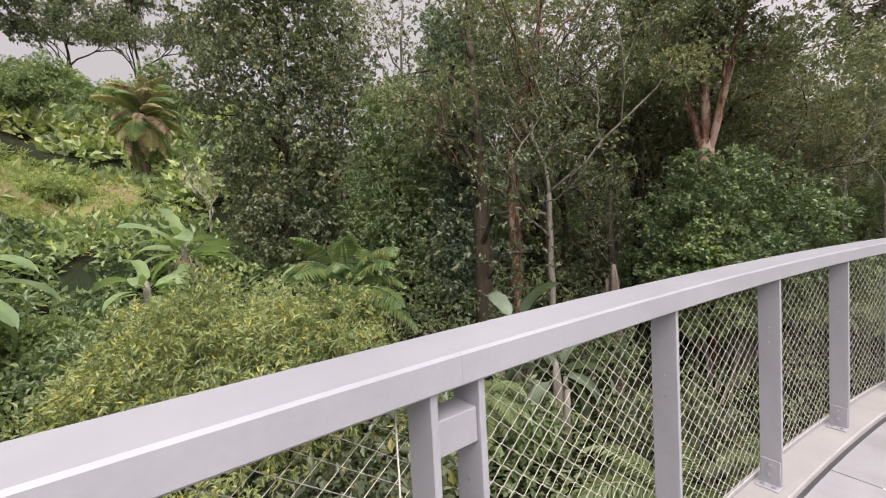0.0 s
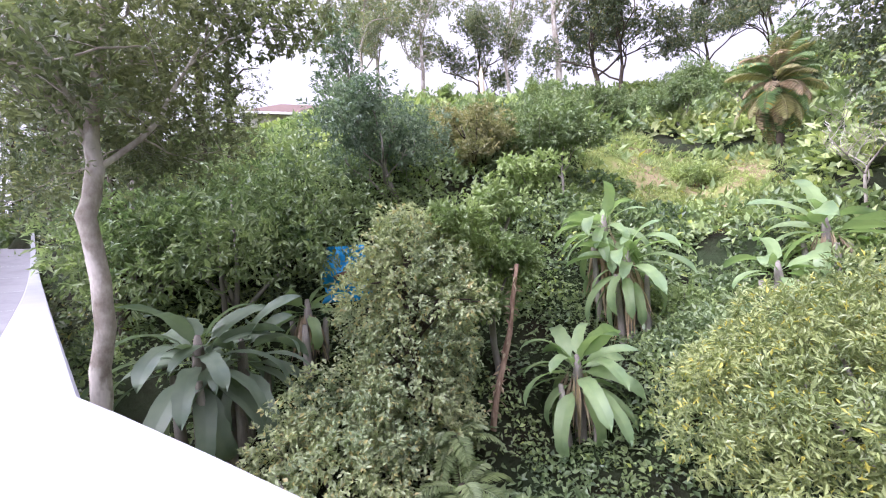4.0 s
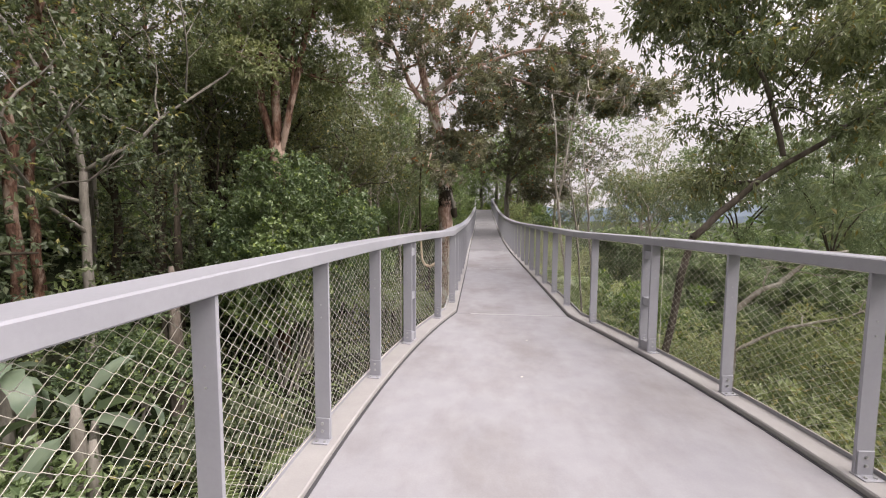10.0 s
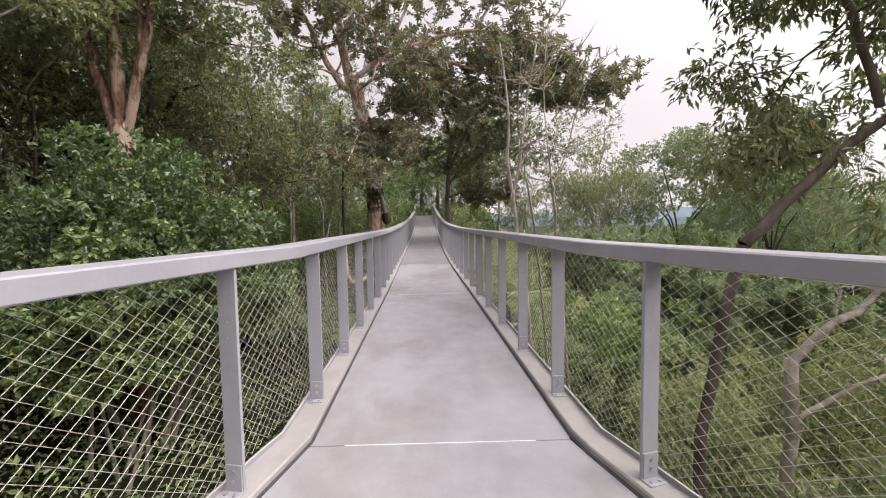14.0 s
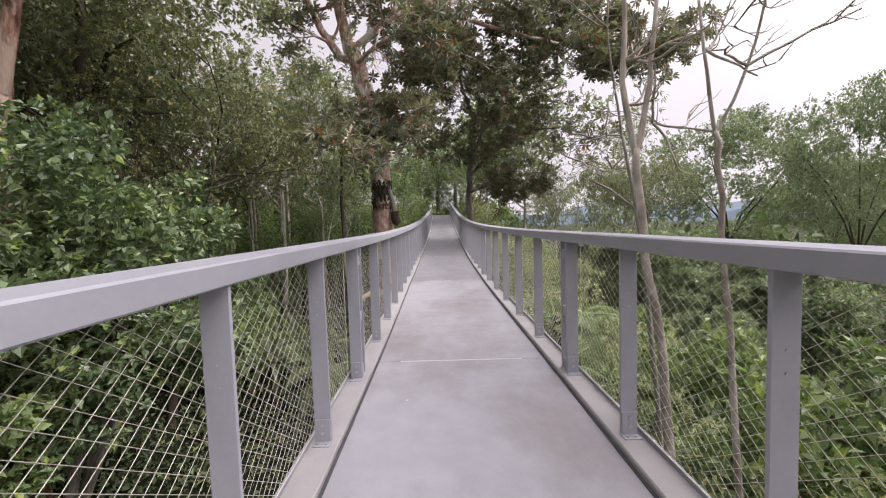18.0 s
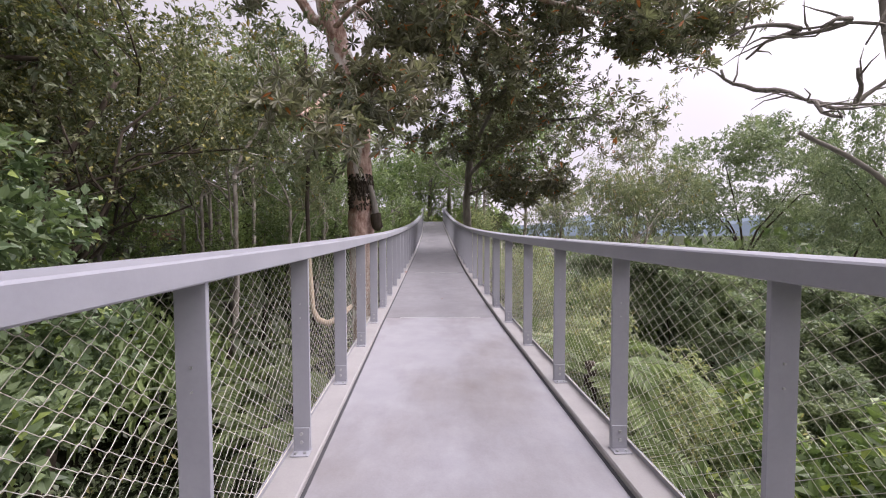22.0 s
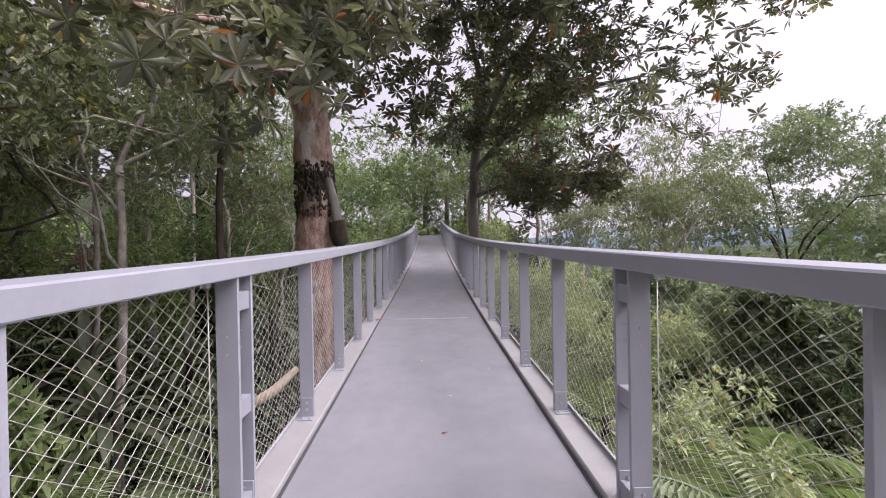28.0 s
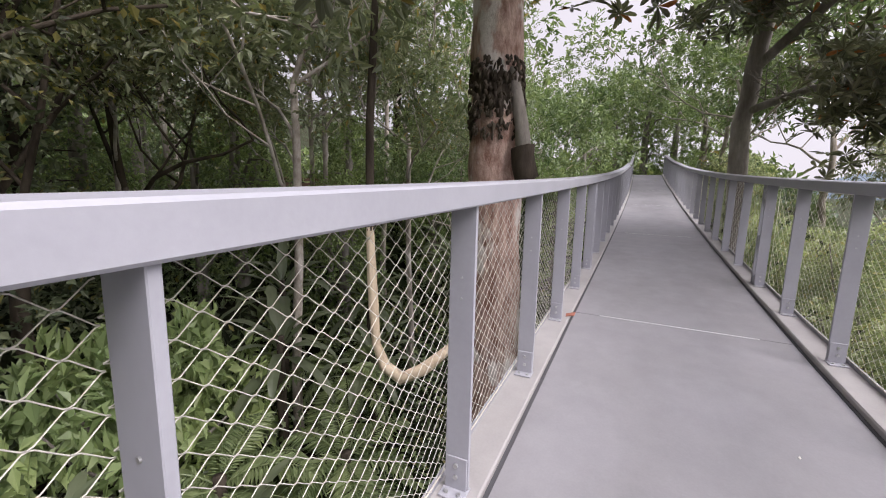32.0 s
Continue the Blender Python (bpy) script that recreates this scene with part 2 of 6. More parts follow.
BARK_STEM = barky("pinkish_brown_dead_bark", (0.20, 0.12, 0.08), (0.42, 0.30, 0.22), 6)
BARK_DARK = barky("dark_bark", (0.035, 0.027, 0.02), (0.10, 0.08, 0.06))
BARK_PALE = barky("bleached_wood", (0.58, 0.46, 0.33), (0.80, 0.67, 0.50), 3, (1, 1, 0.3), 0.8, 0.25)
BARK_LICHEN = barky("lichen_spotted_bark", (0.26, 0.22, 0.18), (0.5, 0.45, 0.39), 5, (1, 1, 0.7), 0.85, 0.4, (0.58, 0.53, 0.48))
TARP = plain("blue_sheeting", (0.02, 0.30, 0.62), 0.35, 0, 0.35, 3)


# ---- mesh tools ----
def tri_mesh(name, verts, tris, mats, index=None, smooth=False):
    verts, tris = np.asarray(verts, dtype=np.float32), np.asarray(tris, dtype=np.int32)
    me = bpy.data.meshes.new(name)
    me.vertices.add(len(verts))
    me.vertices.foreach_set("co", verts.ravel())
    me.loops.add(tris.size)
    me.loops.foreach_set("vertex_index", tris.ravel())
    me.polygons.add(len(tris))
    me.polygons.foreach_set("loop_start", np.arange(0, tris.size, 3, dtype=np.int32))
    if index is not None:
        me.polygons.foreach_set("material_index", np.asarray(index, dtype=np.int32))
    me.polygons.foreach_set("use_smooth", np.full(len(tris), smooth))
    me.update(calc_edges=True)
    for m in mats if isinstance(mats, (list, tuple)) else [mats]:
        me.materials.append(m)
    return me


def under(name, me, parent, label="", m=None):
    ob = new(name, me)
    ob.parent = parent
    if m is not None:
        ob.matrix_basis = m
    return tagged(ob, label)


def part(name, bm, material, parent, label="", m=None):
    me = bpy.data.meshes.new(name)
    bm.to_mesh(me)
    bm.free()
    me.materials.append(material)
    return under(name, me, parent, label, m)


def box(bm, x0, x1, y0, y1, z0, z1, bevel=0.0):
    vs = [bm.verts.new((x, y, z)) for x in (x0, x1) for y in (y0, y1) for z in (z0, z1)]
    fs = [bm.faces.new([vs[i] for i in f]) for f in ((0, 1, 3, 2), (4, 6, 7, 5), (0, 4, 5, 1), (2, 3, 7, 6), (0, 2, 6, 4), (1, 5, 7, 3))]
    if bevel:
        es = list({e for f in fs for e in f.edges})
        bmesh.ops.bevel(bm, geom=es, offset=bevel, segments=1, affect="EDGES")


def disc(bm, centre, axis, r, h, n=8):
    m = Vector(axis).to_track_quat("Z", "Y").to_matrix()
    lo = [bm.verts.new(Vector(centre) + m @ Vector((r * math.cos(k * 2 * math.pi / n), r * math.sin(k * 2 * math.pi / n), 0))) for k in range(n)]
    hi = [bm.verts.new(v.co + m @ Vector((0, 0, h))) for v in lo]
    for k in range(n):
        bm.faces.new((lo[k], lo[(k + 1) % n], hi[(k + 1) % n], hi[k]))
    bm.faces.new(hi)


class Tubes:
    """Tapered, slightly uneven limbs gathered into one mesh."""

    def __init__(self):
        self.v, self.f, self.n = [], [], 0

    def add(self, pts, radii, sides=7, rough=0.0, rng=None):
        pts, radii = np.asarray(pts, float), np.asarray(radii, float)
        d = np.gradient(pts, axis=0)
        d /= np.linalg.norm(d, axis=1)[:, None] + 1e-9
        ref = np.array([0.31, 0.95, 0.05])
        u = np.cross(d, ref)
        u /= np.linalg.norm(u, axis=1)[:, None] + 1e-9
        w = np.cross(d, u)
        a = np.arange(sides) * 2 * math.pi / sides
        r = radii[:, None] * np.ones(sides)
        if rough and rng is not None:
            r = r * (1 + rough * rng.standard_normal(r.shape))
        ring = pts[:, None] + r[..., None] * (np.cos(a)[None, :, None] * u[:, None] + np.sin(a)[None, :, None] * w[:, None])
        k = len(pts)
        i, j = np.meshgrid(np.arange(k - 1), np.arange(sides), indexing="ij")
        p, q = i * sides + j, i * sides + (j + 1) % sides
        t1 = np.stack([p, q, q + sides], -1).reshape(-1, 3)
        t2 = np.stack([p, q + sides, p + sides], -1).reshape(-1, 3)
        cap = np.array([[(k - 1) * sides, (k - 1) * sides + s, (k - 1) * sides + s + 1] for s in range(1, sides - 1)])
        self.v.append(ring.reshape(-1, 3))
        self.f.append(np.concatenate([t1, t2, cap]) + self.n)
        self.n += k * sides

    def mesh(self, name, mat):
        return tri_mesh(name, np.concatenate(self.v), np.concatenate(self.f), mat, None, True)


def unit(a):
    return a / (np.linalg.norm(a, axis=-1, keepdims=True) + 1e-9)


def leaves(pos, way, up, length, width, droop=0.15, blunt=False):
    """One folded, pointed leaf of two faces at each place; a blunt leaf is widest past its middle."""
    way, n = unit(way), len(pos)
    side = unit(np.cross(way, up))
    nor = np.cross(side, way)
    L, W = np.broadcast_to(length, n)[:, None], np.broadcast_to(width, n)[:, None]
    if blunt:
        a, c = pos + way * L * 0.55 + nor * W * 0.12, pos + way * L * 0.88 - nor * L * droop * 0.6
        v = np.stack([pos, a + side * W * 0.48, c + side * W * 0.36, pos + way * L - nor * L * droop, c - side * W * 0.36, a - side * W * 0.48], 1).reshape(-1, 3)
        b = np.arange(n)[:, None] * 6
        return v, np.concatenate([b + np.array([k]) for k in ([0, 2, 1], [0, 3, 2], [0, 4, 3], [0, 5, 4])])
    mid = pos + way * L * 0.45
    v = np.stack([pos, mid + side * W * 0.5 + nor * W * 0.18, pos + way * L - nor * L * droop, mid - side * W * 0.5 + nor * W * 0.18], 1).reshape(-1, 3)
    b = np.arange(n)[:, None] * 4
    f = np.concatenate([b + np.array([[0, 2, 1]]), b + np.array([[0, 3, 2]])])
    return v, f


def foliage(name, spots, radius, rng, mat, sprigs=40, each=6, length=0.14, width=0.06, flat=0.7, droop=0.15, hang=0.0, shell=0.5, spray=0.8, blunt=False):
    """Sprigs of leaves, gathered in loose clumps round the given spots."""
    spots = np.asarray(spots, float)
    k = len(spots) * sprigs
    c = np.repeat(spots, sprigs, 0)
    d = unit(rng.standard_normal((k, 3)))
    r = np.repeat(np.broadcast_to(radius, len(spots)), sprigs) * rng.uniform(shell, 1, k) ** 0.7 * rng.uniform(0.75, 1.1, k)
    p = c + d * r[:, None] * np.array([1, 1, flat])
    heart = unit(d + rng.standard_normal((k, 3)) * 0.35 + np.array([0, 0, 0.25 - hang]))
    n = k * each
    pos = np.repeat(p, each, 0) + rng.standard_normal((n, 3)) * length * 0.25
    way = unit(np.repeat(heart, each, 0) + rng.standard_normal((n, 3)) * spray - np.array([0, 0, hang]))
    up = unit(rng.standard_normal((n, 3)) * 0.45 + np.array([0, 0, 1.0]) + np.repeat(d, each, 0) * 0.4)
    s = rng.uniform(0.65, 1.25, n)
    v, f = leaves(pos, way, up, length * s, width * s, droop, blunt)
    return tri_mesh(name, v, f, mat)


def limbs(tubes, rng, start, way, length, radius, levels, out, spread=0.7, kids=3, lift=0.25, wild=0.22, sides=7, bare=0.35):
    """Grows a limb and its branches; collects the twig ends."""
    k = 6 if levels else 4
    pts, d = [np.array(start, float)], unit(np.array(way, float))
    for _ in range(k - 1):
        d = unit(d + rng.standard_normal(3) * wild + np.array([0, 0, lift * 0.3]))
        pts.append(pts[-1] + d * length / (k - 1))
    tip = radius * (0.5 if levels else 0.25)
    tubes.add(pts, np.linspace(radius, tip, k), max(4, sides) if levels else 3, 0.05, rng)
    if levels == 0:
        out.append(pts[-1])
        out.append(pts[-2])
        return
    if levels == 1:
        out.append(pts[-1])
    n = kids + int(rng.integers(0, 2))
    for q in range(n):
        at = bare + (1 - bare) * (q + 0.6) / n
        i = min(k - 1, max(1, int(round(at * (k - 1)))))
        turn = unit(rng.standard_normal(3) * np.array([1, 1, 0.35]))
        limbs(tubes, rng, pts[i], unit(d * (1 - spread * 0.4) + turn * spread + np.array([0, 0, lift])), length * rng.uniform(0.5, 0.72), max(0.008, radius * 0.52), levels - 1, out, spread, kids, lift, wild, sides - 1, 0.2)


def stand(name, label, category, group="", kind=""):
    return tagged(new(name), label, category, group, kind)


def broad_tree(name, label, seed, height, girth, bark, leaf, clear=0.45, levels=2, spread=0.8, kids=3, clump=0.9, sprigs=40, each=6, length=0.16, width=0.07, hang=0.0, lean=(0, 0), lift=0.25, group="", crown_label="", flat=0.7, shell=0.5):
    """A tree: trunk with limbs, and a crown of leaves gathered at the twig ends."""
    rng = np.random.default_rng(seed)
    tree = stand(name, label, "tree", group)
    t, out = Tubes(), []
    k, h = 8, height * clear
    drift = np.cumsum(rng.standard_normal((k, 2)) * girth * 0.4, 0)
    z = np.linspace(-0.5, h, k)
    pts = np.column_stack([drift[:, 0] - drift[0, 0] + lean[0] * (z / height) ** 1.3 * np.sign(z + 0.5), drift[:, 1] - drift[0, 1] + lean[1] * (z / height) ** 1.3 * np.sign(z + 0.5), z]) if min(lean) < 0 or max(lean) > 0 else np.column_stack([drift - drift[0], z])
    pts = np.nan_to_num(pts)
    rad = np.linspace(girth, girth * 0.62, k)
    rad[0] *= 1.35
    t.add(pts, rad, 10, 0.04, rng)
    under("trunk", t.mesh("trunk", bark), tree)
    way = unit(pts[-1] - pts[-3])
    t = Tubes()
    limbs(t, rng, pts[-1], way + rng.standard_normal(3) * 0.12, (height - h) * 0.62, girth * 0.55, levels, out, spread, kids, lift)
    under("limb", t.mesh("limb", bark), tree)
    for q in range(kids):
        a = q * 2.4 + rng.uniform(0, 1)
        i = k - 1 - q % 3
        t = Tubes()
        limbs(t, rng, pts[i], unit(np.array([math.cos(a), math.sin(a), 0.75])), (height - h) * rng.uniform(0.42, 0.6), girth * 0.38, levels, out, spread, kids, lift)
        under("limb", t.mesh("limb", bark), tree)
    under("crown", foliage("crown", out, clump * (0.7 + 0.5 * rng.random(len(out))), rng, leaf, sprigs, each, length, width, flat, 0.15, hang, shell), tree, crown_label)
    return tree


def shrub(name, label, seed, radius, height, leaf, clumps=26, sprigs=36, each=6, length=0.14, width=0.06, bark=BARK_GREY, hang=0.0, group="", clump=0.42, low=0.15):
    """A rounded bush on several stems."""
    rng = np.random.default_rng(seed)
    bush = stand(name, label, "bush", group)
    spots = []
    for q in range(clumps):
        a, e = q * 2.39996, math.asin(low + (0.98 - low) * (q + 0.5) / clumps)
        r = rng.uniform(0.6, 1.08)
        spots.append((radius * r * math.cos(e) * math.cos(a), radius * r * math.cos(e) * math.sin(a), height * (0.12 + r * 0.8 * math.sin(e))))
    for q in range(5):
        t = Tubes()
        s = np.array(spots[int(rng.integers(clumps))])
        b = rng.standard_normal(3) * 0.12 * radius
        b[2] = -0.4
        t.add([b, b * 0.5 + s * 0.4 + rng.standard_normal(3) * 0.05, s], [0.03 * radius, 0.022 * radius, 0.008 * radius], 5)
        under("stem", t.mesh("stem", bark), bush)
    under("crown", foliage("crown", spots, radius * clump * (0.75 + 0.5 * rng.random(clumps)), rng, leaf, sprigs, each, length, width, 0.8, 0.15, hang, 0.45), bush)
    return bush


def billow(rng, lumps, n):
    """Random spots in rounded lumps (x, y, z and three radii), by their size."""
    lumps = np.asarray(lumps, float)
    size = lumps[:, 3] * lumps[:, 4] * lumps[:, 5]
    k = rng.choice(len(lumps), n, p=size / size.sum())
    d = unit(rng.standard_normal((n, 3))) * rng.uniform(0.35, 1, n)[:, None] ** 0.6
    return lumps[k, :3] + d * lumps[k, 3:]


def rosettes(name, spots, radius, rng, mat, sprigs, each, length, width):
    """Whorls of long blunt leaves that spread from one point, at the twig ends round the given spots."""
    spots = np.asarray(spots, float)
    k = len(spots) * sprigs
    p = np.repeat(spots, sprigs, 0) + unit(rng.standard_normal((k, 3))) * (radius * rng.uniform(0.2, 1, k))[:, None]
    axis = unit(rng.standard_normal((k, 3)) * 0.6 + np.array([0, 0, 0.7]))
    u = unit(np.cross(axis, rng.standard_normal((k, 3))))
    w = np.cross(axis, u)
    n = k * each
    a = np.tile(np.arange(each) * 2 * math.pi / each, k) + rng.uniform(-0.25, 0.25, n)
    rise = rng.uniform(-0.15, 0.55, n)[:, None]
    way = np.repeat(u, each, 0) * np.cos(a)[:, None] + np.repeat(w, each, 0) * np.sin(a)[:, None] + np.repeat(axis, each, 0) * rise
    s = np.repeat(rng.uniform(0.7, 1.2, k), each) * rng.uniform(0.8, 1.1, n)
    v, f = leaves(np.repeat(p, each, 0), way, np.repeat(axis, each, 0), length * s, width * s, 0.12, True)
    return tri_mesh(name, v, f, mat)


def domed_tree(label, seed, height, wide, deep, leaf, length=0.26):
    """A broad tree: a forked trunk, curved limbs and a dense, lumpy dome of leaf masses that hang low at the rim."""
    rng = np.random.default_rng(seed)
    tree = stand("tree", label, "tree", "valley trees")
    base, lumps = height - deep * 2.1, []
    t = Tubes()
    t.add([(0, 0, -0.5), (0.1, 0, base * 0.4), (0, 0.1, base * 0.8)], [wide * 0.04, wide * 0.034, wide * 0.028], 9, 0.05, rng)
    under("trunk", t.mesh("trunk", BARK_DARK), tree)
    for q in range(44):
        a, h = q * 2.39996, (q + 0.5) / 44
        r = wide * 0.85 * math.sqrt(h) * rng.uniform(0.75, 1.08)
        z = height - deep * 0.3 - deep * 1.0 * (r / wide) ** 2 * rng.uniform(0.7, 1.3) - deep * (0.0, 0.5, 0.0, 1.0, 0.3, 1.3)[q % 6]
        k = wide * rng.uniform(0.14, 0.25)
        lumps.append((r * math.cos(a), r * math.sin(a), z, k, k, k * 0.75))
        if q % 9 == 4:
            c, d = math.cos(a), math.sin(a)
            t = Tubes()
            t.add([(0, 0.1, base * 0.75), (r * 0.2 * c, r * 0.2 * d, base + deep * 0.1), (r * 0.55 * c, r * 0.55 * d, base + deep * 0.6 + rng.uniform(-0.2, 0.2) * deep), (r * c, r * d, z)], [wide * 0.011, wide * 0.009, wide * 0.006, wide * 0.003], 6, 0.05, rng)
            under("limb", t.mesh("limb", BARK_DARK), tree)
    spots = billow(rng, lumps, 560)
    under("crown", foliage("crown", spots, wide * 0.08, rng, leaf, 9, 6, length, length * 0.45, 0.7, 0.15, 0.1, 0.4), tree)
    return tree


# ---- the lie of the land ----
SOUTH, NORTH, KINK0, KINK1 = -46.0, 50.5, -1.2, 7.45
CENTRE_Y = [-46, -28, -8, -1.2, 7.45, 13.3, 18, 23.5, 30, 40, 51]
CENTRE_X = [-0.55, -0.2, 0.13, 0.26, 0.3, 0.15, 0.0, -0.12, -0.2, -0.35, -0.65]
HALF = 0.828
def smooth(a, b, x):
    t = np.clip((x - a) / (b - a), 0, 1)
    return t * t * (3 - 2 * t)


def deck_z(y):
    y = np.asarray(y, float)
    return 0.00165 * np.clip(y - 13, 0, None) ** 2 + 0.0020 * np.clip(-1 - y, 0, None) ** 2


def ground(x, y):
    """Height of the ground: a gully under the walkway, a hill to the west, a fall to the east."""
    x, y = np.asarray(x, float), np.asarray(y, float)
    steep = 0.42 - 0.08 * smooth(6, 16, y)
    west = np.clip(-x - 8.5 + 0.55 * np.clip(-y - 9, 0, 60), 0, None) * smooth(3, -6, x)
    hill = steep * np.minimum(west, 66) + 0.1 * np.clip(west - 66, 0, 80)
    bank = np.clip(0.68 * (-y - 5.5), 0, 6.8) * smooth(-0.3, -3.6, x) * smooth(-48, -20, x)
    bench = np.clip(-x - 4, 0, 4.5) * 0.12
    z = -4.9 + hill + bank + bench - 0.13 * np.clip(x - 5, 0, 55)
    ends = smooth(26, 49, y) * (6.6 + 0.02 * np.clip(y - 49, 0, 200)) + smooth(-14, -46, y) * 7.6 * smooth(-9, -1, x)
    z = z + ends * np.exp(-(np.clip(np.abs(x) - 4, 0, None) / np.where(x > 0, 5, 14)) ** 2)
    near = np.exp(-(np.clip(np.abs(x - np.interp(y, CENTRE_Y, CENTRE_X)) - 1.2, 0, None) / 1.6) ** 2)
    z = z + (np.minimum(z, deck_z(y) - 0.6) - z) * near * ((y > SOUTH) & (y < NORTH))
    far = np.hypot(x, y)
    z = z + 0.3 * np.sin(x * 0.7 + 1) * np.sin(y * 0.55) + 0.15 * np.sin(x * 1.9) * np.cos(y * 1.7 + x)
    return z + smooth(250, 900, far) * smooth(-40, 60, x) * 6


def grid_axis(lo, hi, fine, reach):
    near = np.arange(lo, hi + fine / 2, fine)
    steps = fine * 1.22 ** np.arange(1, 40)
    up = hi + np.cumsum(steps)
    dn = lo - np.cumsum(steps)
    return np.concatenate([dn[dn > -reach][::-1], near, up[up < reach]])


gx, gy = grid_axis(-40, 20, 0.8, 2500), grid_axis(-46, 56, 0.8, 2500)
X, Y = np.meshgrid(gx, gy, indexing="ij")
GV = np.stack([X, Y, ground(X, Y)], -1).reshape(-1, 3)
nx, ny = X.shape
I, J = np.meshgrid(np.arange(nx - 1), np.arange(ny - 1), indexing="ij")
q0 = (I * ny + J).ravel()
GT = np.concatenate([np.stack([q0, q0 + ny, q0 + ny + 1], -1), np.stack([q0, q0 + ny + 1, q0 + 1], -1)])


def earth():
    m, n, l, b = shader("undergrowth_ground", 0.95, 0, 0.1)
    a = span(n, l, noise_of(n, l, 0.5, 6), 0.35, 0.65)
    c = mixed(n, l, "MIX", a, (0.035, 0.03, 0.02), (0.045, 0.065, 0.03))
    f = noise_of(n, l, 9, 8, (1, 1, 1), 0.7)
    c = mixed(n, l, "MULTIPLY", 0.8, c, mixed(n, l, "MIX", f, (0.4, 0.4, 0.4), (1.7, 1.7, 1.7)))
    l.new(c, b.inputs["Base Color"])
    bumped(n, l, b, f, 1.0, 0.25)
    return m


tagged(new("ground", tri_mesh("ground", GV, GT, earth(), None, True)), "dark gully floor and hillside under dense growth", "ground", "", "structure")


# ---- the walkway ----
LEFT_FIT = np.polyfit([-1.2, -0.75, -0.3, 0.6, 2, 3.2, 4.5, 6.2, 7.45], [-0.57, -0.68, -0.74, -0.83, -0.95, -1.0, -0.953, -0.773, -0.523], 4)
RIGHT_FIT = np.polyfit([-1.2, 0, 1.5, 3, 3.9, 4.6, 5.83, 6.67, 7.45], [1.09, 1.58, 1.86, 1.963, 1.923, 1.813, 1.543, 1.313, 1.113], 4)


def edge(side, y):
    """x of the deck's edge; side -1 west, 1 east."""
    c = np.interp(y, CENTRE_Y, CENTRE_X) + side * HALF
    if KINK0 < y < KINK1:
        return float(np.polyval(LEFT_FIT if side < 0 else RIGHT_FIT, y))
    return float(c)


def edge_line(side, y0, y1, step=0.3):
    ys = set(np.linspace(y0, y1, max(2, int(math.ceil((y1 - y0) / step)) + 1)).round(4))
    ys |= {k for k in (KINK0, KINK1) if y0 < k < y1}
    return sorted(ys)


def outward(side, y):
    """The edge's level normal, mitred where the edge has a corner."""
    e = 0.02
    a = Vector((edge(side, y) - edge(side, y - e), e)).normalized()
    b = Vector((edge(side, y + e) - edge(side, y), e)).normalized()
    na, nb = Vector((a.y, -a.x)) * side, Vector((b.y, -b.x)) * side
    n = (na + nb).normalized()
    return n / max(0.7, n.dot(na))


def on_edge(side, y, off, up):
    n = outward(side, y)
    return (edge(side, y) + n.x * off, y + n.y * off, float(deck_z(y)) + up)


def sweep(bm, side, y0, y1, section, step=0.3):
    """Draws a closed section (off, up) along the deck's edge from y0 to y1."""
    rings = [[bm.verts.new(on_edge(side, y, o, u)) for o, u in section] for y in edge_line(side, y0, y1, step)]
    k = len(section)
    for a, b in zip(rings, rings[1:]):
        for i in range(k):
            f = (a[i], a[(i + 1) % k], b[(i + 1) % k], b[i])
            bm.faces.new(f if side > 0 else f[::-1])
    bm.faces.new(rings[0] if side < 0 else rings[0][::-1])
    bm.faces.new(rings[-1][::-1] if side < 0 else rings[-1])


RAIL = [(0.052, 1.187), (0.046, 1.193), (0.046, 1.259), (0.053, 1.266), (0.229, 1.266), (0.236, 1.259), (0.236, 1.193), (0.230, 1.187)]
KERB = [(0.022, -0.12), (0.014, 0.035), (0.022, 0.045), (0.187, 0.045), (0.187, -0.12)]
TOE = [(0.189, -0.16), (0.189, 0.075), (0.201, 0.075), (0.201, -0.16)]
# solid dark strip in place of the shadowed gap between deck and kerb
GAP = [(-0.004, -0.1), (-0.004, 0.006), (0.016, 0.006), (0.016, -0.1)]

deck_joints = [SOUTH, -41.4, -35.7, -30, -24.3, -18.6, -12.9, -7.4, -1.75, 3.09, 7.40, 12.94, 18.45, 23.86, 29.4, 35.6, 41.3, 46.9, NORTH]
deck = stand("deck", "pale grey brushed concrete walkway deck in cast lengths", "walkway", "", "structure")
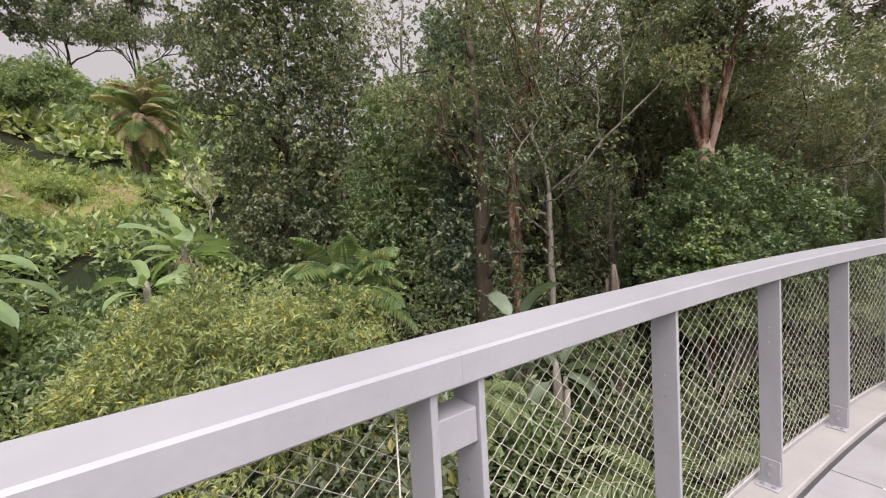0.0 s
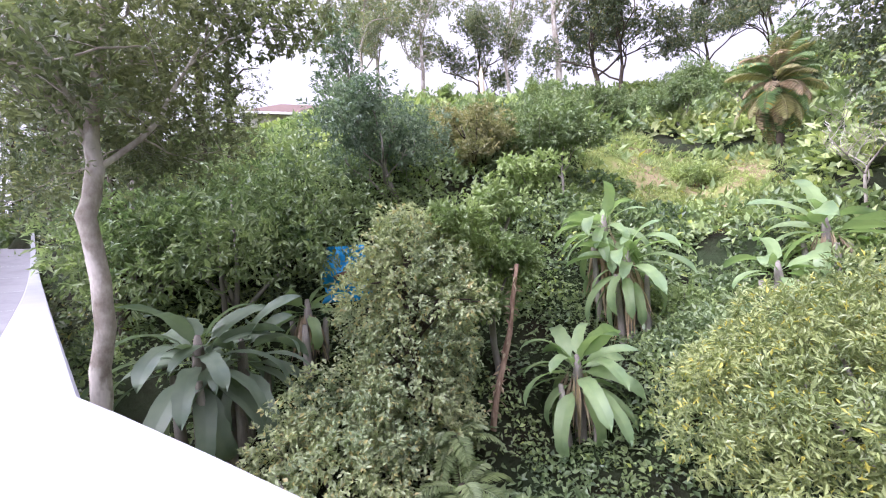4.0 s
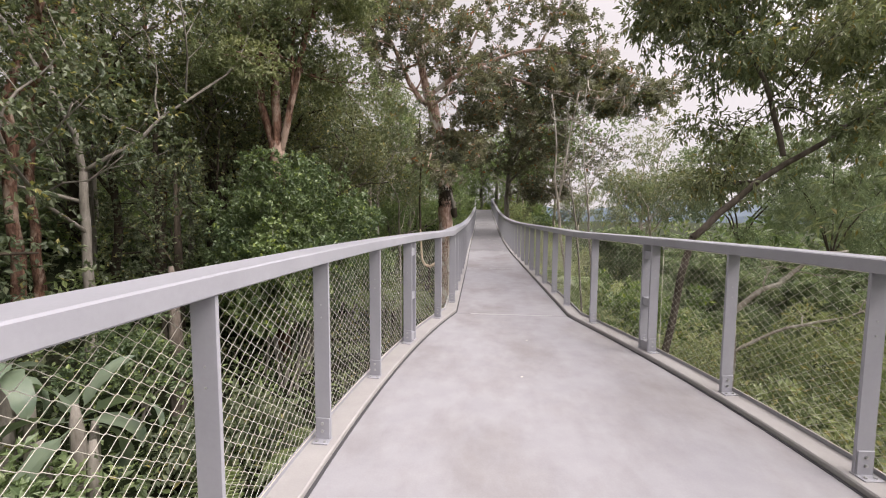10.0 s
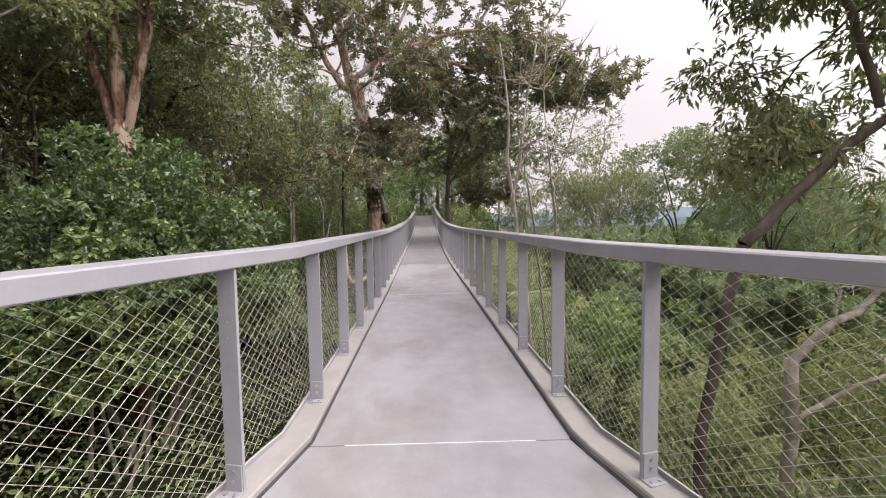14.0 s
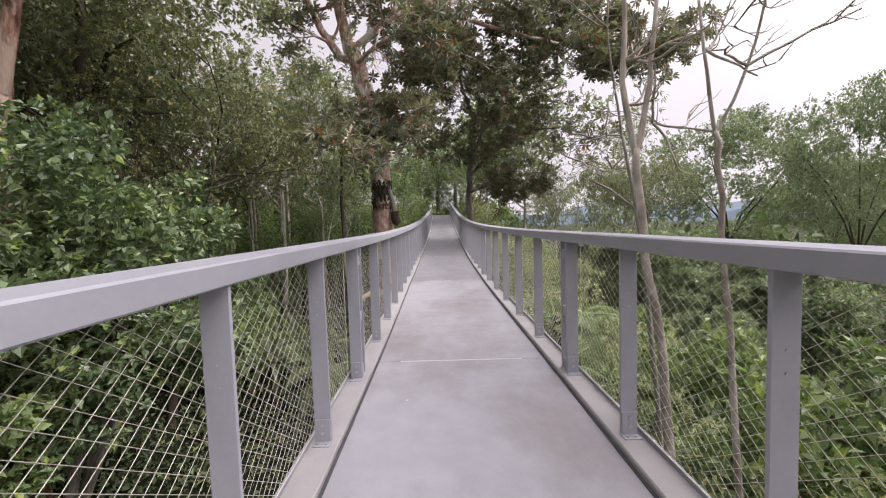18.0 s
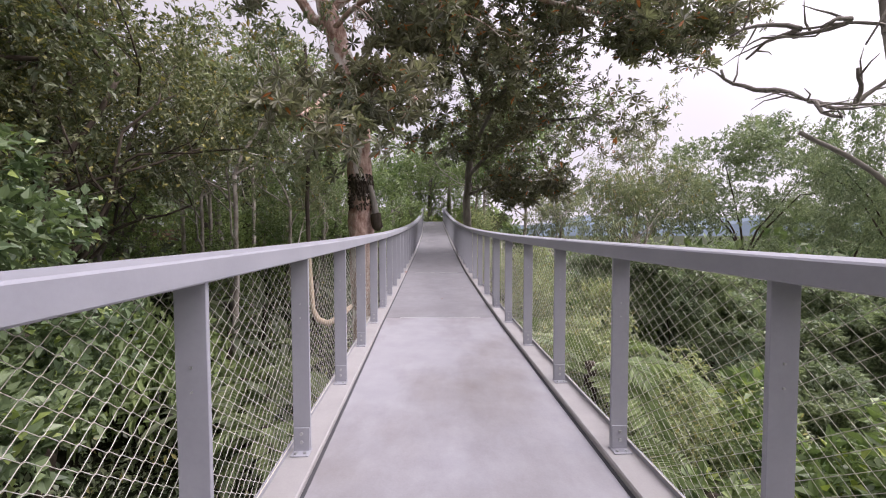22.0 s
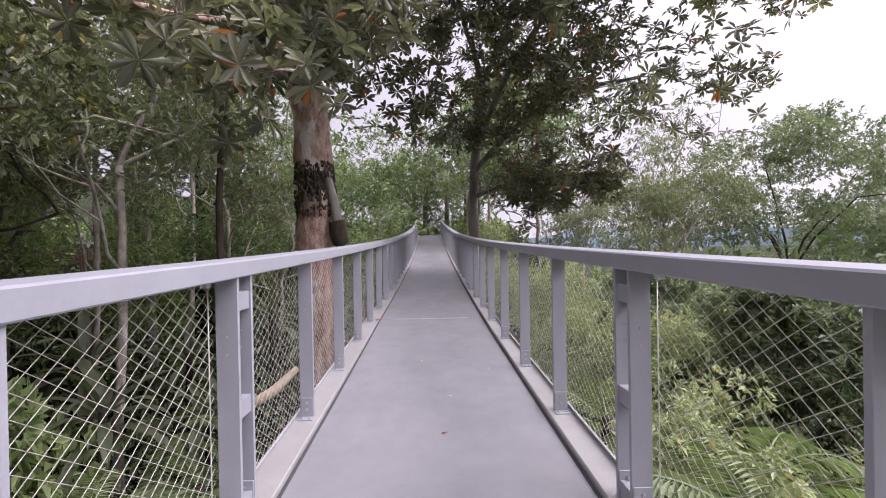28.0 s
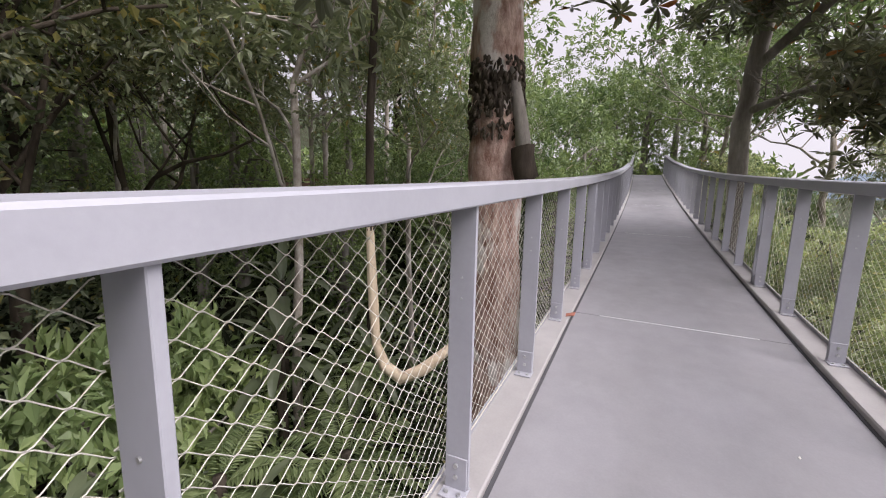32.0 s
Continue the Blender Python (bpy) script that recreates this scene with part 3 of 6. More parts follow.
for y0, y1 in zip(deck_joints, deck_joints[1:]):
    bm = bmesh.new()
    ys = sorted(set(edge_line(-1, y0 + 0.005, y1 - 0.005, 0.4)))
    rows = []
    for y in ys:
        a, b, z = edge(-1, y), edge(1, y), float(deck_z(y))
        rows.append([bm.verts.new((x, y, z + h)) for h in (0, -0.16) for x in np.linspace(a, b, 5)])
    for p, q in zip(rows, rows[1:]):
        for i in range(4):
            bm.faces.new((p[i], p[i + 1], q[i + 1], q[i]))
            bm.faces.new((p[6 + i], p[5 + i], q[5 + i], q[6 + i]))
        bm.faces.new((p[0], q[0], q[5], p[5]))
        bm.faces.new((p[4], p[9], q[9], q[4]))
    for r, o in ((rows[0], 1), (rows[-1], -1)):
        for i in range(4):
            bm.faces.new([r[i], r[5 + i], r[6 + i], r[i + 1]][::o])
    # outer lengths: canopy shade is put into the slab colour
    part("slab", bm, DECK if -2 < y0 < 18 else DECK_SHADED, deck)
    if y0 > SOUTH:
        bm = bmesh.new()
        a, b, z = edge(-1, y0), edge(1, y0), float(deck_z(y0))
        box(bm, a + 0.22, b - 0.22, y0 - 0.0045, y0 + 0.0045, z - 0.05, z + 0.002)
        part("joint_strip", bm, SEAL, deck, "thin pale sealant line")


def diamond_mesh(width, height, across, down, r, fine):
    """A net of thin steel rope in wide diamonds, with a clip at every crossing."""
    t = Tubes()
    dx, dz = width / across, height / down
    for k in range(down * 2 + 1):
        for i in range(across * 2):
            if k >= down * 2:
                continue
            s = 1 if (i + k) % 2 == 0 else -1
            x0, z0 = i * dx / 2, k * dz / 2
            za, zb = (z0, z0 + dz / 2) if s > 0 else (z0 + dz / 2, z0)
            if fine:
                t.add([(x0, 0, za), (x0 + dx * 0.07, 0, za + (zb - za) * 0.07), (x0 + dx * 0.43, 0, zb - (zb - za) * 0.07), (x0 + dx / 2, 0, zb)], [r * 1.5, r, r, r * 1.5], 3)
            else:
                t.add([(x0, 0, za), (x0 + dx / 2, 0, zb)], [r, r], 3)
    return t.mesh("rope_net", CABLE)


def rope(points, r):
    t = Tubes()
    t.add(points, [r] * len(points), 5)
    return t.mesh("border_rope", CABLE)


BAY_H = 1.09
NET, NET_NEAR, NET_FAR = diamond_mesh(1.0, BAY_H, 12, 17, 0.0013, False), diamond_mesh(1.0, BAY_H, 12, 17, 0.0012, True), diamond_mesh(1.0, BAY_H, 6, 8, 0.0018, False)


def post_mesh():
    bm = bmesh.new()
    box(bm, 0.062, 0.162, -0.010, 0.010, 0.05, 1.19, 0.002)
    return bm


def foot_mesh():
    bm = bmesh.new()
    box(bm, 0.066, 0.158, -0.018, -0.010, 0.05, 0.19, 0.002)
    box(bm, 0.058, 0.164, -0.075, 0.016, 0.045, 0.053, 0.002)
    return bm


def bolt_mesh(r, h):
    bm = bmesh.new()
    disc(bm, (0, 0, 0), (0, 0, 1), r, h)
    return bm


def made(name, bm, mat):
    me = bpy.data.meshes.new(name)
    bm.to_mesh(me)
    bm.free()
    me.materials.append(mat)
    return me


POST, FOOT = made("post", post_mesh(), STEEL), made("foot_bracket", foot_mesh(), STEEL)
BOLT_BIG, BOLT_SMALL = made("bolt", bolt_mesh(0.010, 0.008), BOLT), made("bolt", bolt_mesh(0.0045, 0.004), BOLT)
BOLT_SPOTS = [(BOLT_BIG, pose(0.112, -0.0175, z, 90)) for z in (0.105, 0.155)] + [(BOLT_BIG, pose(o, -0.05, 0.053)) for o in (0.084, 0.138)] + [(BOLT_SMALL, pose(0.112, -0.0095, z, 90)) for z in (0.84, 0.92)]
bm = bmesh.new()
box(bm, 0.072, 0.152, 0.010, 0.13, 0, 0.085, 0.002)
SPACER = made("spacer_block", bm, STEEL)
bm = bmesh.new()
box(bm, 0.165, 0.20, -0.018, 0.018, 1.145, 1.175, 0.004)
CLIP = made("rope_clip", bm, CLEAT)


def frame_at(side, y):
    """Axes at the deck's edge: outward, along, up."""
    n = outward(side, y).normalized()
    along = Vector((-n.y * side, n.x * side)) if side > 0 else Vector((n.y, -n.x))
    if along.y < 0:
        along = -along
    m = Matrix(((n.x, along.x, 0, edge(side, y)), (n.y, along.y, 0, y), (0, 0, 1, float(deck_z(y))), (0, 0, 0, 1)))
    return m


doubles = [-38.9, -32.35, -25.8, -19.25, -12.7, -6.15, 0.41, 5.71, 12.40, 19.0, 25.60, 32.2, 38.8, 45.4]
for side, tag in ((-1, "west"), (1, "east")):
    rail = stand("balustrade", "grey painted steel balustrade with rope net %s" % ("over the forest gully" if side < 0 else "on the open valley side"), "railing", "walkway balustrades")
    marks = [SOUTH, *doubles, NORTH]
    for y0, y1 in zip(marks, marks[1:]):
        bm = bmesh.new()
        sweep(bm, side, y0 + 0.0702, y1 + 0.0698, RAIL)
        part("handrail", bm, STEEL, rail)
        bm = bmesh.new()
        sweep(bm, side, y0 + 0.0715, y1 + 0.0685, KERB)
        part("kerb", bm, KERB_PAINT, rail, "cream-grey kerb")
        bm = bmesh.new()
        sweep(bm, side, y0 + 0.0715, y1 + 0.0685, TOE)
        part("toe_plate", bm, STEEL, rail)
        bm = bmesh.new()
        sweep(bm, side, y0 + 0.0715, y1 + 0.0685, GAP)
        part("gap_shade_strip", bm, GAP_SHADE, rail)
        n = 5 if 0 < y0 < 1 else 6 if y1 < NORTH and y0 > SOUTH else 3
        ys = [y0 + 0.14] + [y0 + 0.07 + (y1 - y0) * k / n for k in range(1, n)] + [y1]
        for k, y in enumerate(ys):
            m = frame_at(side, y)
            p = under("post", POST, rail, "", m)
            under("foot_bracket", FOOT, p)
            for mesh, at in BOLT_SPOTS if -3 < y < 26 else ():
                under("bolt", mesh, p, "", at)
            if k in (0, n):
                under("rope_clip", CLIP, p, "white rope clip", pose(0, -0.05 if k else 0.05, 0))
            if k == n and y1 < NORTH:
                for z in (1.03, 0.53, 0.06):
                    under("spacer_block", SPACER, p, "", pose(0, 0, z))
        for a, b in zip(ys, ys[1:]):
            pa, pb = Vector(on_edge(side, a, 0.183, 0.08)), Vector(on_edge(side, b, 0.183, 0.08))
            d = pb - pa
            m = Matrix(((d.x, -d.y, 0, pa.x), (d.y, d.x, 0, pa.y), (d.z, 0, 1, pa.z), (0, 0, 0, 1)))
            under("rope_net", NET_NEAR if (side < 0 and (0 < a < 5 or 12 < a < 14 or 19 < a < 22)) else NET if -2.5 < a < 24 else NET_FAR, rail, "stainless steel rope net", m)
        for up in (0.08, 0.08 + BAY_H):
            under("border_rope", rope([on_edge(side, y, 0.183, up) for y in edge_line(side, ys[0], ys[-1], 0.5)], 0.0035), rail)
        for y in (ys[0] + 0.03, ys[-1] - 0.03):
            under("border_rope", rope([on_edge(side, y, 0.183, 0.08), on_edge(side, y, 0.183, 0.6), on_edge(side, y, 0.183, 1.15)], 0.0028), rail)

girder = stand("girder", "grey steel edge beams under the walkway deck", "beam", "", "structure")
for side in (-1, 1):
    bm = bmesh.new()
    sweep(bm, side, SOUTH, NORTH, [(-0.35, -0.5), (-0.35, -0.17), (-0.15, -0.17), (-0.15, -0.5)], 1.0)
    part("beam", bm, STEEL, girder)


# ---- plants: kinds ----
def spot(x, y, turn=0.0, size=1.0, dz=0.0, tall=1.0):
    return pose(x, y, float(ground(x, y)) + dz, 0, 0, turn) @ Matrix.Diagonal((size, size, size * tall, 1))


def put(ob, x, y, turn=0.0, size=1.0, dz=0.0, tall=1.0):
    ob.matrix_basis = spot(x, y, turn, size, dz, tall)
    return ob


def blade(length, width, arch, fold=0.12, wave=0.0, seed=0, k=10, mat=None, petiole=0.16):
    """A long banana-like leaf that arches over, with a midrib and torn edges."""
    rng = np.random.default_rng(seed)
    v, f = [], []
    ang, p = math.radians(72), np.zeros(3)
    for i in range(k + 1):
        s = i / k
        w = 0.02 if s < petiole else width * 0.5 * min(1.0, 7 * (s - petiole) + 0.1) ** 0.6 * (1 - max(0.0, (s - 0.7) / 0.3) ** 2.2) + 0.008
        tear = 1 - 0.25 * rng.random() if s > petiole else 1
        nor = np.array([-math.sin(ang), 0, math.cos(ang)])
        dz = nor * w * fold * 2
        sw = rng.standard_normal() * wave * w
        v += [p + np.array([0, w * tear, 0]) + dz * (0.6 + sw), p + np.array([0, 0.012, 0]), p - np.array([0, 0.012, 0]), p + np.array([0, -w * tear, 0]) + dz * (0.6 - sw)]
        p = p + np.array([math.cos(ang), 0, math.sin(ang)]) * length / k
        ang -= arch / k * (0.5 + s)
    for i in range(k):
        for j in range(3):
            a = i * 4 + j
            f += [(a, a + 4, a + 5), (a, a + 5, a + 1)]
    return tri_mesh("leaf", np.array(v), f, mat, None, True)


def frond(length, spread, n, arch, droop, mat, leaf_w=0.03, start=0.15, taper=True, rise=60):
    """A feather frond: an arching rib with narrow leaflets down both sides."""
    rng = np.random.default_rng(n)
    ang, p, pts = math.radians(rise), np.zeros(3), []
    for i in range(13):
        pts.append(p.copy())
        p = p + np.array([math.cos(ang), 0, math.sin(ang)]) * length / 12
        ang -= arch / 12 * (0.5 + i / 12)
    pts = np.array(pts)
    t = Tubes()
    t.add(pts, np.linspace(0.022, 0.005, 13) * length / 2, 4)
    s = np.linspace(start, 0.99, n)
    pos = np.stack([np.interp(s, np.linspace(0, 1, 13), pts[:, c]) for c in range(3)], -1)
    tan = unit(np.gradient(pos, axis=0))
    env = spread * (np.sin(np.pi * (0.12 + 0.86 * (s - start) / (1 - start))) ** 0.7 if taper else (1.03 - s) ** 0.6)
    vv, ff, off = [np.concatenate(t.v)], [np.concatenate(t.f)], t.n
    for sg in (1, -1):
        way = np.array([0, sg, 0]) + tan * 0.55 + np.array([0, 0, -droop]) + rng.standard_normal((n, 3)) * 0.07
        a, b = leaves(pos, way, np.broadcast_to([0.0, 0, 1], (n, 3)), env * rng.uniform(0.9, 1.05, n), np.full(n, leaf_w), 0.12)
        vv.append(a)
        ff.append(b + off)
        off += len(a)
    return tri_mesh("frond", np.concatenate(vv), np.concatenate(ff), mat)


def rosette(plant, meshes, count, z, rng, tilt=(0, 60), size=(0.8, 1.1), name="frond", roll=12, r0=0.04):
    for q in range(count):
        a = q * 137.5 + rng.uniform(-18, 18)
        lean = tilt[0] + (tilt[1] - tilt[0]) * q / max(1, count - 1)
        s = rng.uniform(*size)
        m = pose(0, 0, z - 0.02 * q, 0, 0, a) @ pose(r0, 0, 0, rng.uniform(-roll, roll), lean, 0) @ Matrix.Diagonal((s, s, s, 1))
        under(name, meshes[q % len(meshes)], plant, "", m)


def banana(label, seed, mat, stem=1.6, count=10, length=2.0, width=0.48, skirt=True, group="banana plants"):
    rng = np.random.default_rng(seed)
    plant = stand("banana_plant", label, "plant", group)
    t = Tubes()
    t.add([(0, 0, -0.4), (0.02, 0, stem * 0.5), (0, 0.03, stem), (0, 0.03, stem + 0.35)], [0.17, 0.14, 0.11, 0.05], 9)
    for q in range(3):
        a = q * 2.2 + seed
        t.add([(0.45 * math.cos(a), 0.45 * math.sin(a), -0.4), (0.5 * math.cos(a), 0.5 * math.sin(a), stem * 0.45), (0.55 * math.cos(a), 0.55 * math.sin(a), stem * 0.8)], [0.12, 0.1, 0.06], 7)
    under("stem", t.mesh("stem", BARK_GREY), plant)
    ls = [blade(length, width, 1.35 + 0.45 * q, 0.14, 0.5, seed + q, 13, mat) for q in range(3)]
    rosette(plant, ls, count, stem + 0.1, rng, (0, 112), (0.7, 1.1), "leaf", 48, 0.06)
    if skirt:
        n = 70
        a = rng.uniform(0, 6.28, n)
        pos = np.stack([0.2 * np.cos(a), 0.2 * np.sin(a), rng.uniform(stem * 0.5, stem, n)], -1)
        way = np.stack([0.28 * np.cos(a), 0.28 * np.sin(a), np.full(n, -1.0)], -1) + rng.standard_normal((n, 3)) * 0.08
        v, f = leaves(pos, way, np.stack([np.cos(a), np.sin(a), 0 * a], -1), rng.uniform(0.7, 1.4, n) * stem / 1.6, rng.uniform(0.06, 0.16, n), 0.05)
        under("dry_leaves", tri_mesh("dry_leaves", v, f, LEAF_DRY), plant, "hanging dry brown leaves")
    return plant


def palm(name, label, seed, meshes, stem, count, tilt=(-10, 75), girth=0.14, group="palms", bark=BARK_DARK):
    rng = np.random.default_rng(seed)
    plant = stand(name, label, "plant", group)
    t = Tubes()
    t.add([(0, 0, -0.4), (0.03, 0.02, stem * 0.6), (0, 0, stem + 0.1)], [girth * 1.2, girth, girth * 0.8], 9, 0.06, rng)
    under("trunk", t.mesh("trunk", bark), plant)
    rosette(plant, meshes, count, stem, rng, tilt)
    return plant


def vine_tower(label, seed, height, radius, leaf, waist=0.8, clumps=60, length=0.13, sprigs=44, name="vine_clad_tree", hang=0.45, bark=BARK_DARK, top=1.0, width=0.085, bulk=0.42):
    """A tree so overgrown that only a leafy column with bulges shows."""
    rng = np.random.default_rng(seed)
    tree = stand(name, label, "tree", "vine-clad trees")
    t, spots = Tubes(), []
    t.add([(0, 0, -0.5), (0.1, 0.05, height * 0.5), (0, 0.1, height * 0.95)], [0.24, 0.18, 0.06], 8)
    for q in range(clumps):
        a, s = q * 2.39996, (q + 0.5) / clumps
        r = radius * (waist + (1 - waist) * math.sin(3.1 * s) + 0.22 * math.sin(9 * s + seed) * math.cos(a * 2 + seed)) * rng.uniform(0.6, 1.0)
        r *= 1 if s < 0.8 else 1 - top * (s - 0.8) * 3.2
        spots.append((r * math.cos(a), r * math.sin(a), 0.2 + height * s))
    for q in range(0, clumps, 5):
        s = np.array(spots[q])
        b = Tubes()
        b.add([(0, 0, max(0.2, s[2] - 0.8)), s * np.array([0.5, 0.5, 1]), s], [0.07, 0.05, 0.015], 5)
        under("branch", b.mesh("branch", bark), tree)
    under("trunk", t.mesh("trunk", bark), tree)
    under("crown", foliage("crown", spots, radius * bulk * (0.7 + 0.5 * rng.random(clumps)), rng, leaf, sprigs, 6, length, width, 1.15, 0.15, hang, 0.55), tree, "hanging vine leaves")
    return tree


def bare_tree(name, label, seed, height, girth, bark, clear=0.4, levels=3, spread=0.7, kids=3, lift=0.3, lean=(0, 0)):
    rng = np.random.default_rng(seed)
    tree = stand(name, label, "tree", "leafless trees")
    t, out = Tubes(), []
    z = np.linspace(-0.4, height * clear, 6)
    pts = np.column_stack([lean[0] * (z + 0.4) / height, lean[1] * (z + 0.4) / height, z])
    pts[1:5, :2] += rng.standard_normal((4, 2)) * girth * 0.4
    t.add(pts, np.linspace(girth, girth * 0.7, 6), 9, 0.04, rng)
    under("trunk", t.mesh("trunk", bark), tree)
    ways = [unit(pts[-1] - pts[-2])] + [unit(np.array([math.cos(a), math.sin(a), 0.8])) for a in rng.uniform(0, 6.28, 2)]
    for q, way in enumerate(ways):
        t = Tubes()
        limbs(t, rng, pts[-1 - q // 2], way, height * (1 - clear) * (0.55 - 0.03 * q), girth * (0.6 if q == 0 else 0.45), levels, out, spread, kids, lift, 0.2)
        under("limb", t.mesh("limb", bark), tree)
    return tree


def thicket(name, label, seed, region, domes, radius, height, mats, count, size, base=ground, sink=0.3, clear=None, narrow=0.45, hang=0.0):
    """Undergrowth that nobody could count: a rolling cover of leafy humps on the ground."""
    rng = np.random.default_rng(seed)
    x0, x1, y0, y1 = region
    cx, cy = rng.uniform(x0, x1, domes), rng.uniform(y0, y1, domes)
    r = rng.uniform(*radius, domes)
    h = rng.uniform(*height, domes) * (0.6 + 0.4 * r / radius[1])
    gap = np.abs(cx - np.interp(cy, CENTRE_Y, CENTRE_X)) - 1.3 - r * 1.1
    room = np.where(gap < 0, deck_z(cy) - 0.7 - base(cx, cy), 99)
    h = np.minimum(h, np.maximum(room, 0.3))
    if clear is not None:
        h = np.where(clear(cx, cy), 0.25, h)
    kind = rng.integers(0, len(mats), domes)
    pick = rng.choice(domes, count, p=r ** 2 / np.sum(r ** 2))
    d = unit(rng.standard_normal((count, 3)))
    d[:, 2] = np.abs(d[:, 2]) * 0.95 + 0.05 - 0.35 * (rng.random(count) < 0.25)
    d = unit(d)
    lump = 1 + 0.16 * np.sin(d[:, 0] * 7 + pick) * np.sin(d[:, 1] * 6 + pick * 2) + 0.12 * rng.standard_normal(count)
    p = np.stack([cx[pick] + d[:, 0] * r[pick] * lump, cy[pick] + d[:, 1] * r[pick] * lump, np.zeros(count)], -1)
    p[:, 2] = 0.5 * (base(cx[pick], cy[pick]) + base(p[:, 0], p[:, 1])) - sink + np.maximum(0, d[:, 2] * lump) * h[pick] + sink * 0.6
    way = unit(d * 0.8 + rng.standard_normal((count, 3)) * 0.75 + np.array([0, 0, 0.1 - hang]))
    up = unit(d + rng.standard_normal((count, 3)) * 0.35 + np.array([0, 0, 0.6]))
    far = np.hypot(p[:, 0], np.clip(np.abs(p[:, 1] - 8) - 10, 0, None))
    L = size * rng.uniform(0.6, 1.3, count) * np.clip(far / 12, 0.75, 3.2)
    free = (np.abs(p[:, 0] - np.interp(p[:, 1], CENTRE_Y, CENTRE_X)) > 2.1) | (p[:, 2] < deck_z(p[:, 1]) - 0.5) | (p[:, 1] > NORTH + 1) | (p[:, 1] < SOUTH - 1)
    if clear is not None:
        free &= ~(clear(p[:, 0], p[:, 1]) & (p[:, 2] > base(p[:, 0], p[:, 1]) + 0.15))
    p, way, up, L, k = p[free], way[free], up[free], L[free], kind[pick][free]
    v, f = leaves(p, way, up, L, L * narrow)
    tagged(new(name, tri_mesh(name, v, f, mats, np.concatenate([k, k]))), label, "undergrowth", "", "stuff")


def boughs(tree, bark, rng, pts, r0, r1, out, levels=1, every=4, reach=2.0, spread=0.9, lift=0.1, kids=3, name="limb"):
    """A main limb along given points, with side branches, as one part of a tree."""
    tubes, pts = Tubes(), np.asarray(pts, float)
    s = np.linspace(0, len(pts) - 1, 4 * (len(pts) - 1) + 1)
    line = np.stack([np.interp(s, np.arange(len(pts)), pts[:, c]) for c in range(3)], -1)
    soft = line.copy()
    for _ in range(3):
        soft[1:-1] = (soft[:-2] + soft[1:-1] * 2 + soft[2:]) / 4
    line = soft
    line[1:-1] += rng.standard_normal((len(line) - 2, 3)) * min(r1 * 0.4, 0.025)
    rad = np.interp(s, [0, len(pts) - 1], [r0, r1])
    tubes.add(line, rad, 12, 0.035, rng)
    for i in range(every, len(line), every):
        for _ in range(2):
            way = unit(rng.standard_normal(3) * np.array([1, 1, 0.45]) + np.array([0, 0, lift]))
            limbs(tubes, rng, line[i], way, reach * rng.uniform(0.7, 1.2), max(0.015, rad[i] * 0.4), levels, out, spread, kids, lift)
    out.append(line[-1])
    under(name, tubes.mesh(name, bark), tree)


# ---- the hillside to the west ----
def lawn_patch(x, y):
    return (np.abs(x + 28.0) < 6.3) & (np.abs(y + 6.6) < 5.2)


def west_gaps(x, y):
    return (np.hypot(x + 7.0, y + 10.6) < 1.5) | (np.hypot(x + 10.2, y + 5.0) < 0.9) | (np.hypot(x + 13.9, y + 5.0) < 0.9) | (np.hypot(x + 8.6, y + 6.4) < 0.7)


big_bush = shrub("bush", "large yellow-green bush with small pointed leaves", 11, 3.7, 4.6, LEAF_YELLOW, 170, 48, 7, 0.14, 0.045, clump=0.15, group="hillside bushes")
put(big_bush, -10.4, 0.9, 20, 1.0, -0.2)
put(banana("green banana plant with a skirt of dry leaves", 1, LEAF_BANANA, 1.5, 34, 2.05, 0.42), -10.5, -5.15, 30, 1.0, 0.3)
put(banana("green banana clump with hanging dead leaves", 2, LEAF_BANANA, 2.3, 34, 2.2, 0.4), -14.35, -5.1, 100, 1.0, 0.2)
put(banana("tall second stem of the banana clump", 12, LEAF_BANANA, 2.9, 26, 2.0, 0.4), -14.9, -6.0, 10, 1.0, 0.3)
put(banana("banana clump with shade put into its grey-green leaf colour", 3, LEAF_BANANA_SHADED, 2.0, 30, 2.0, 0.42, False), -2.95, -8.9, 10, 1.0, 0.9)
put(banana("banana plant with shade put into its grey-green leaf colour", 13, LEAF_BANANA_SHADED, 1.7, 26, 2.0, 0.42, False), -3.75, -8.95, 140, 0.85, 1.2)
put(banana("small banana plant beside blue sheeting", 4, LEAF_BANANA, 1.2, 12, 1.4, 0.34), -5.95, -10.4, 60, 1.0, 0.2)
put(banana("banana plant at the foot of dark trees", 5, LEAF_BANANA, 1.7, 24, 2.2, 0.46), -18.5, -0.4, 200, 1.15, -0.7)
put(banana("young banana plant among creepers", 6, LEAF_BANANA, 1.0, 16, 1.9, 0.46, False), -16.4, -1.5, 80, 1.0, 0.2)
put(vine_tower("small-leaved tree overgrown to a leafy column", 21, 5.0, 1.5, LEAF_SPRAY, 0.8, 150, 0.12, 30, hang=0.1, width=0.065, bulk=0.28), -6.95, -7.35, 0, 1.0, 0.2)
put(broad_tree("tree", "light green tree with flat leaf sprays", 31, 6.3, 0.11, BARK_GREY, LEAF_BRIGHT, 0.5, 2, 0.9, 3, 0.55, 26, 6, 0.17, 0.085, flat=0.5), -10.3, -7.4, 0, 1.15, -1.0)
put(broad_tree("tree", "dark blue-green tree with dense foliage", 32, 5.8, 0.15, BARK_GREY, LEAF_BLUE, 0.12, 2, 0.7, 3, 0.8, 30, 6, 0.15, 0.07), -11.7, -13.1, 0, 1.2, -0.6)
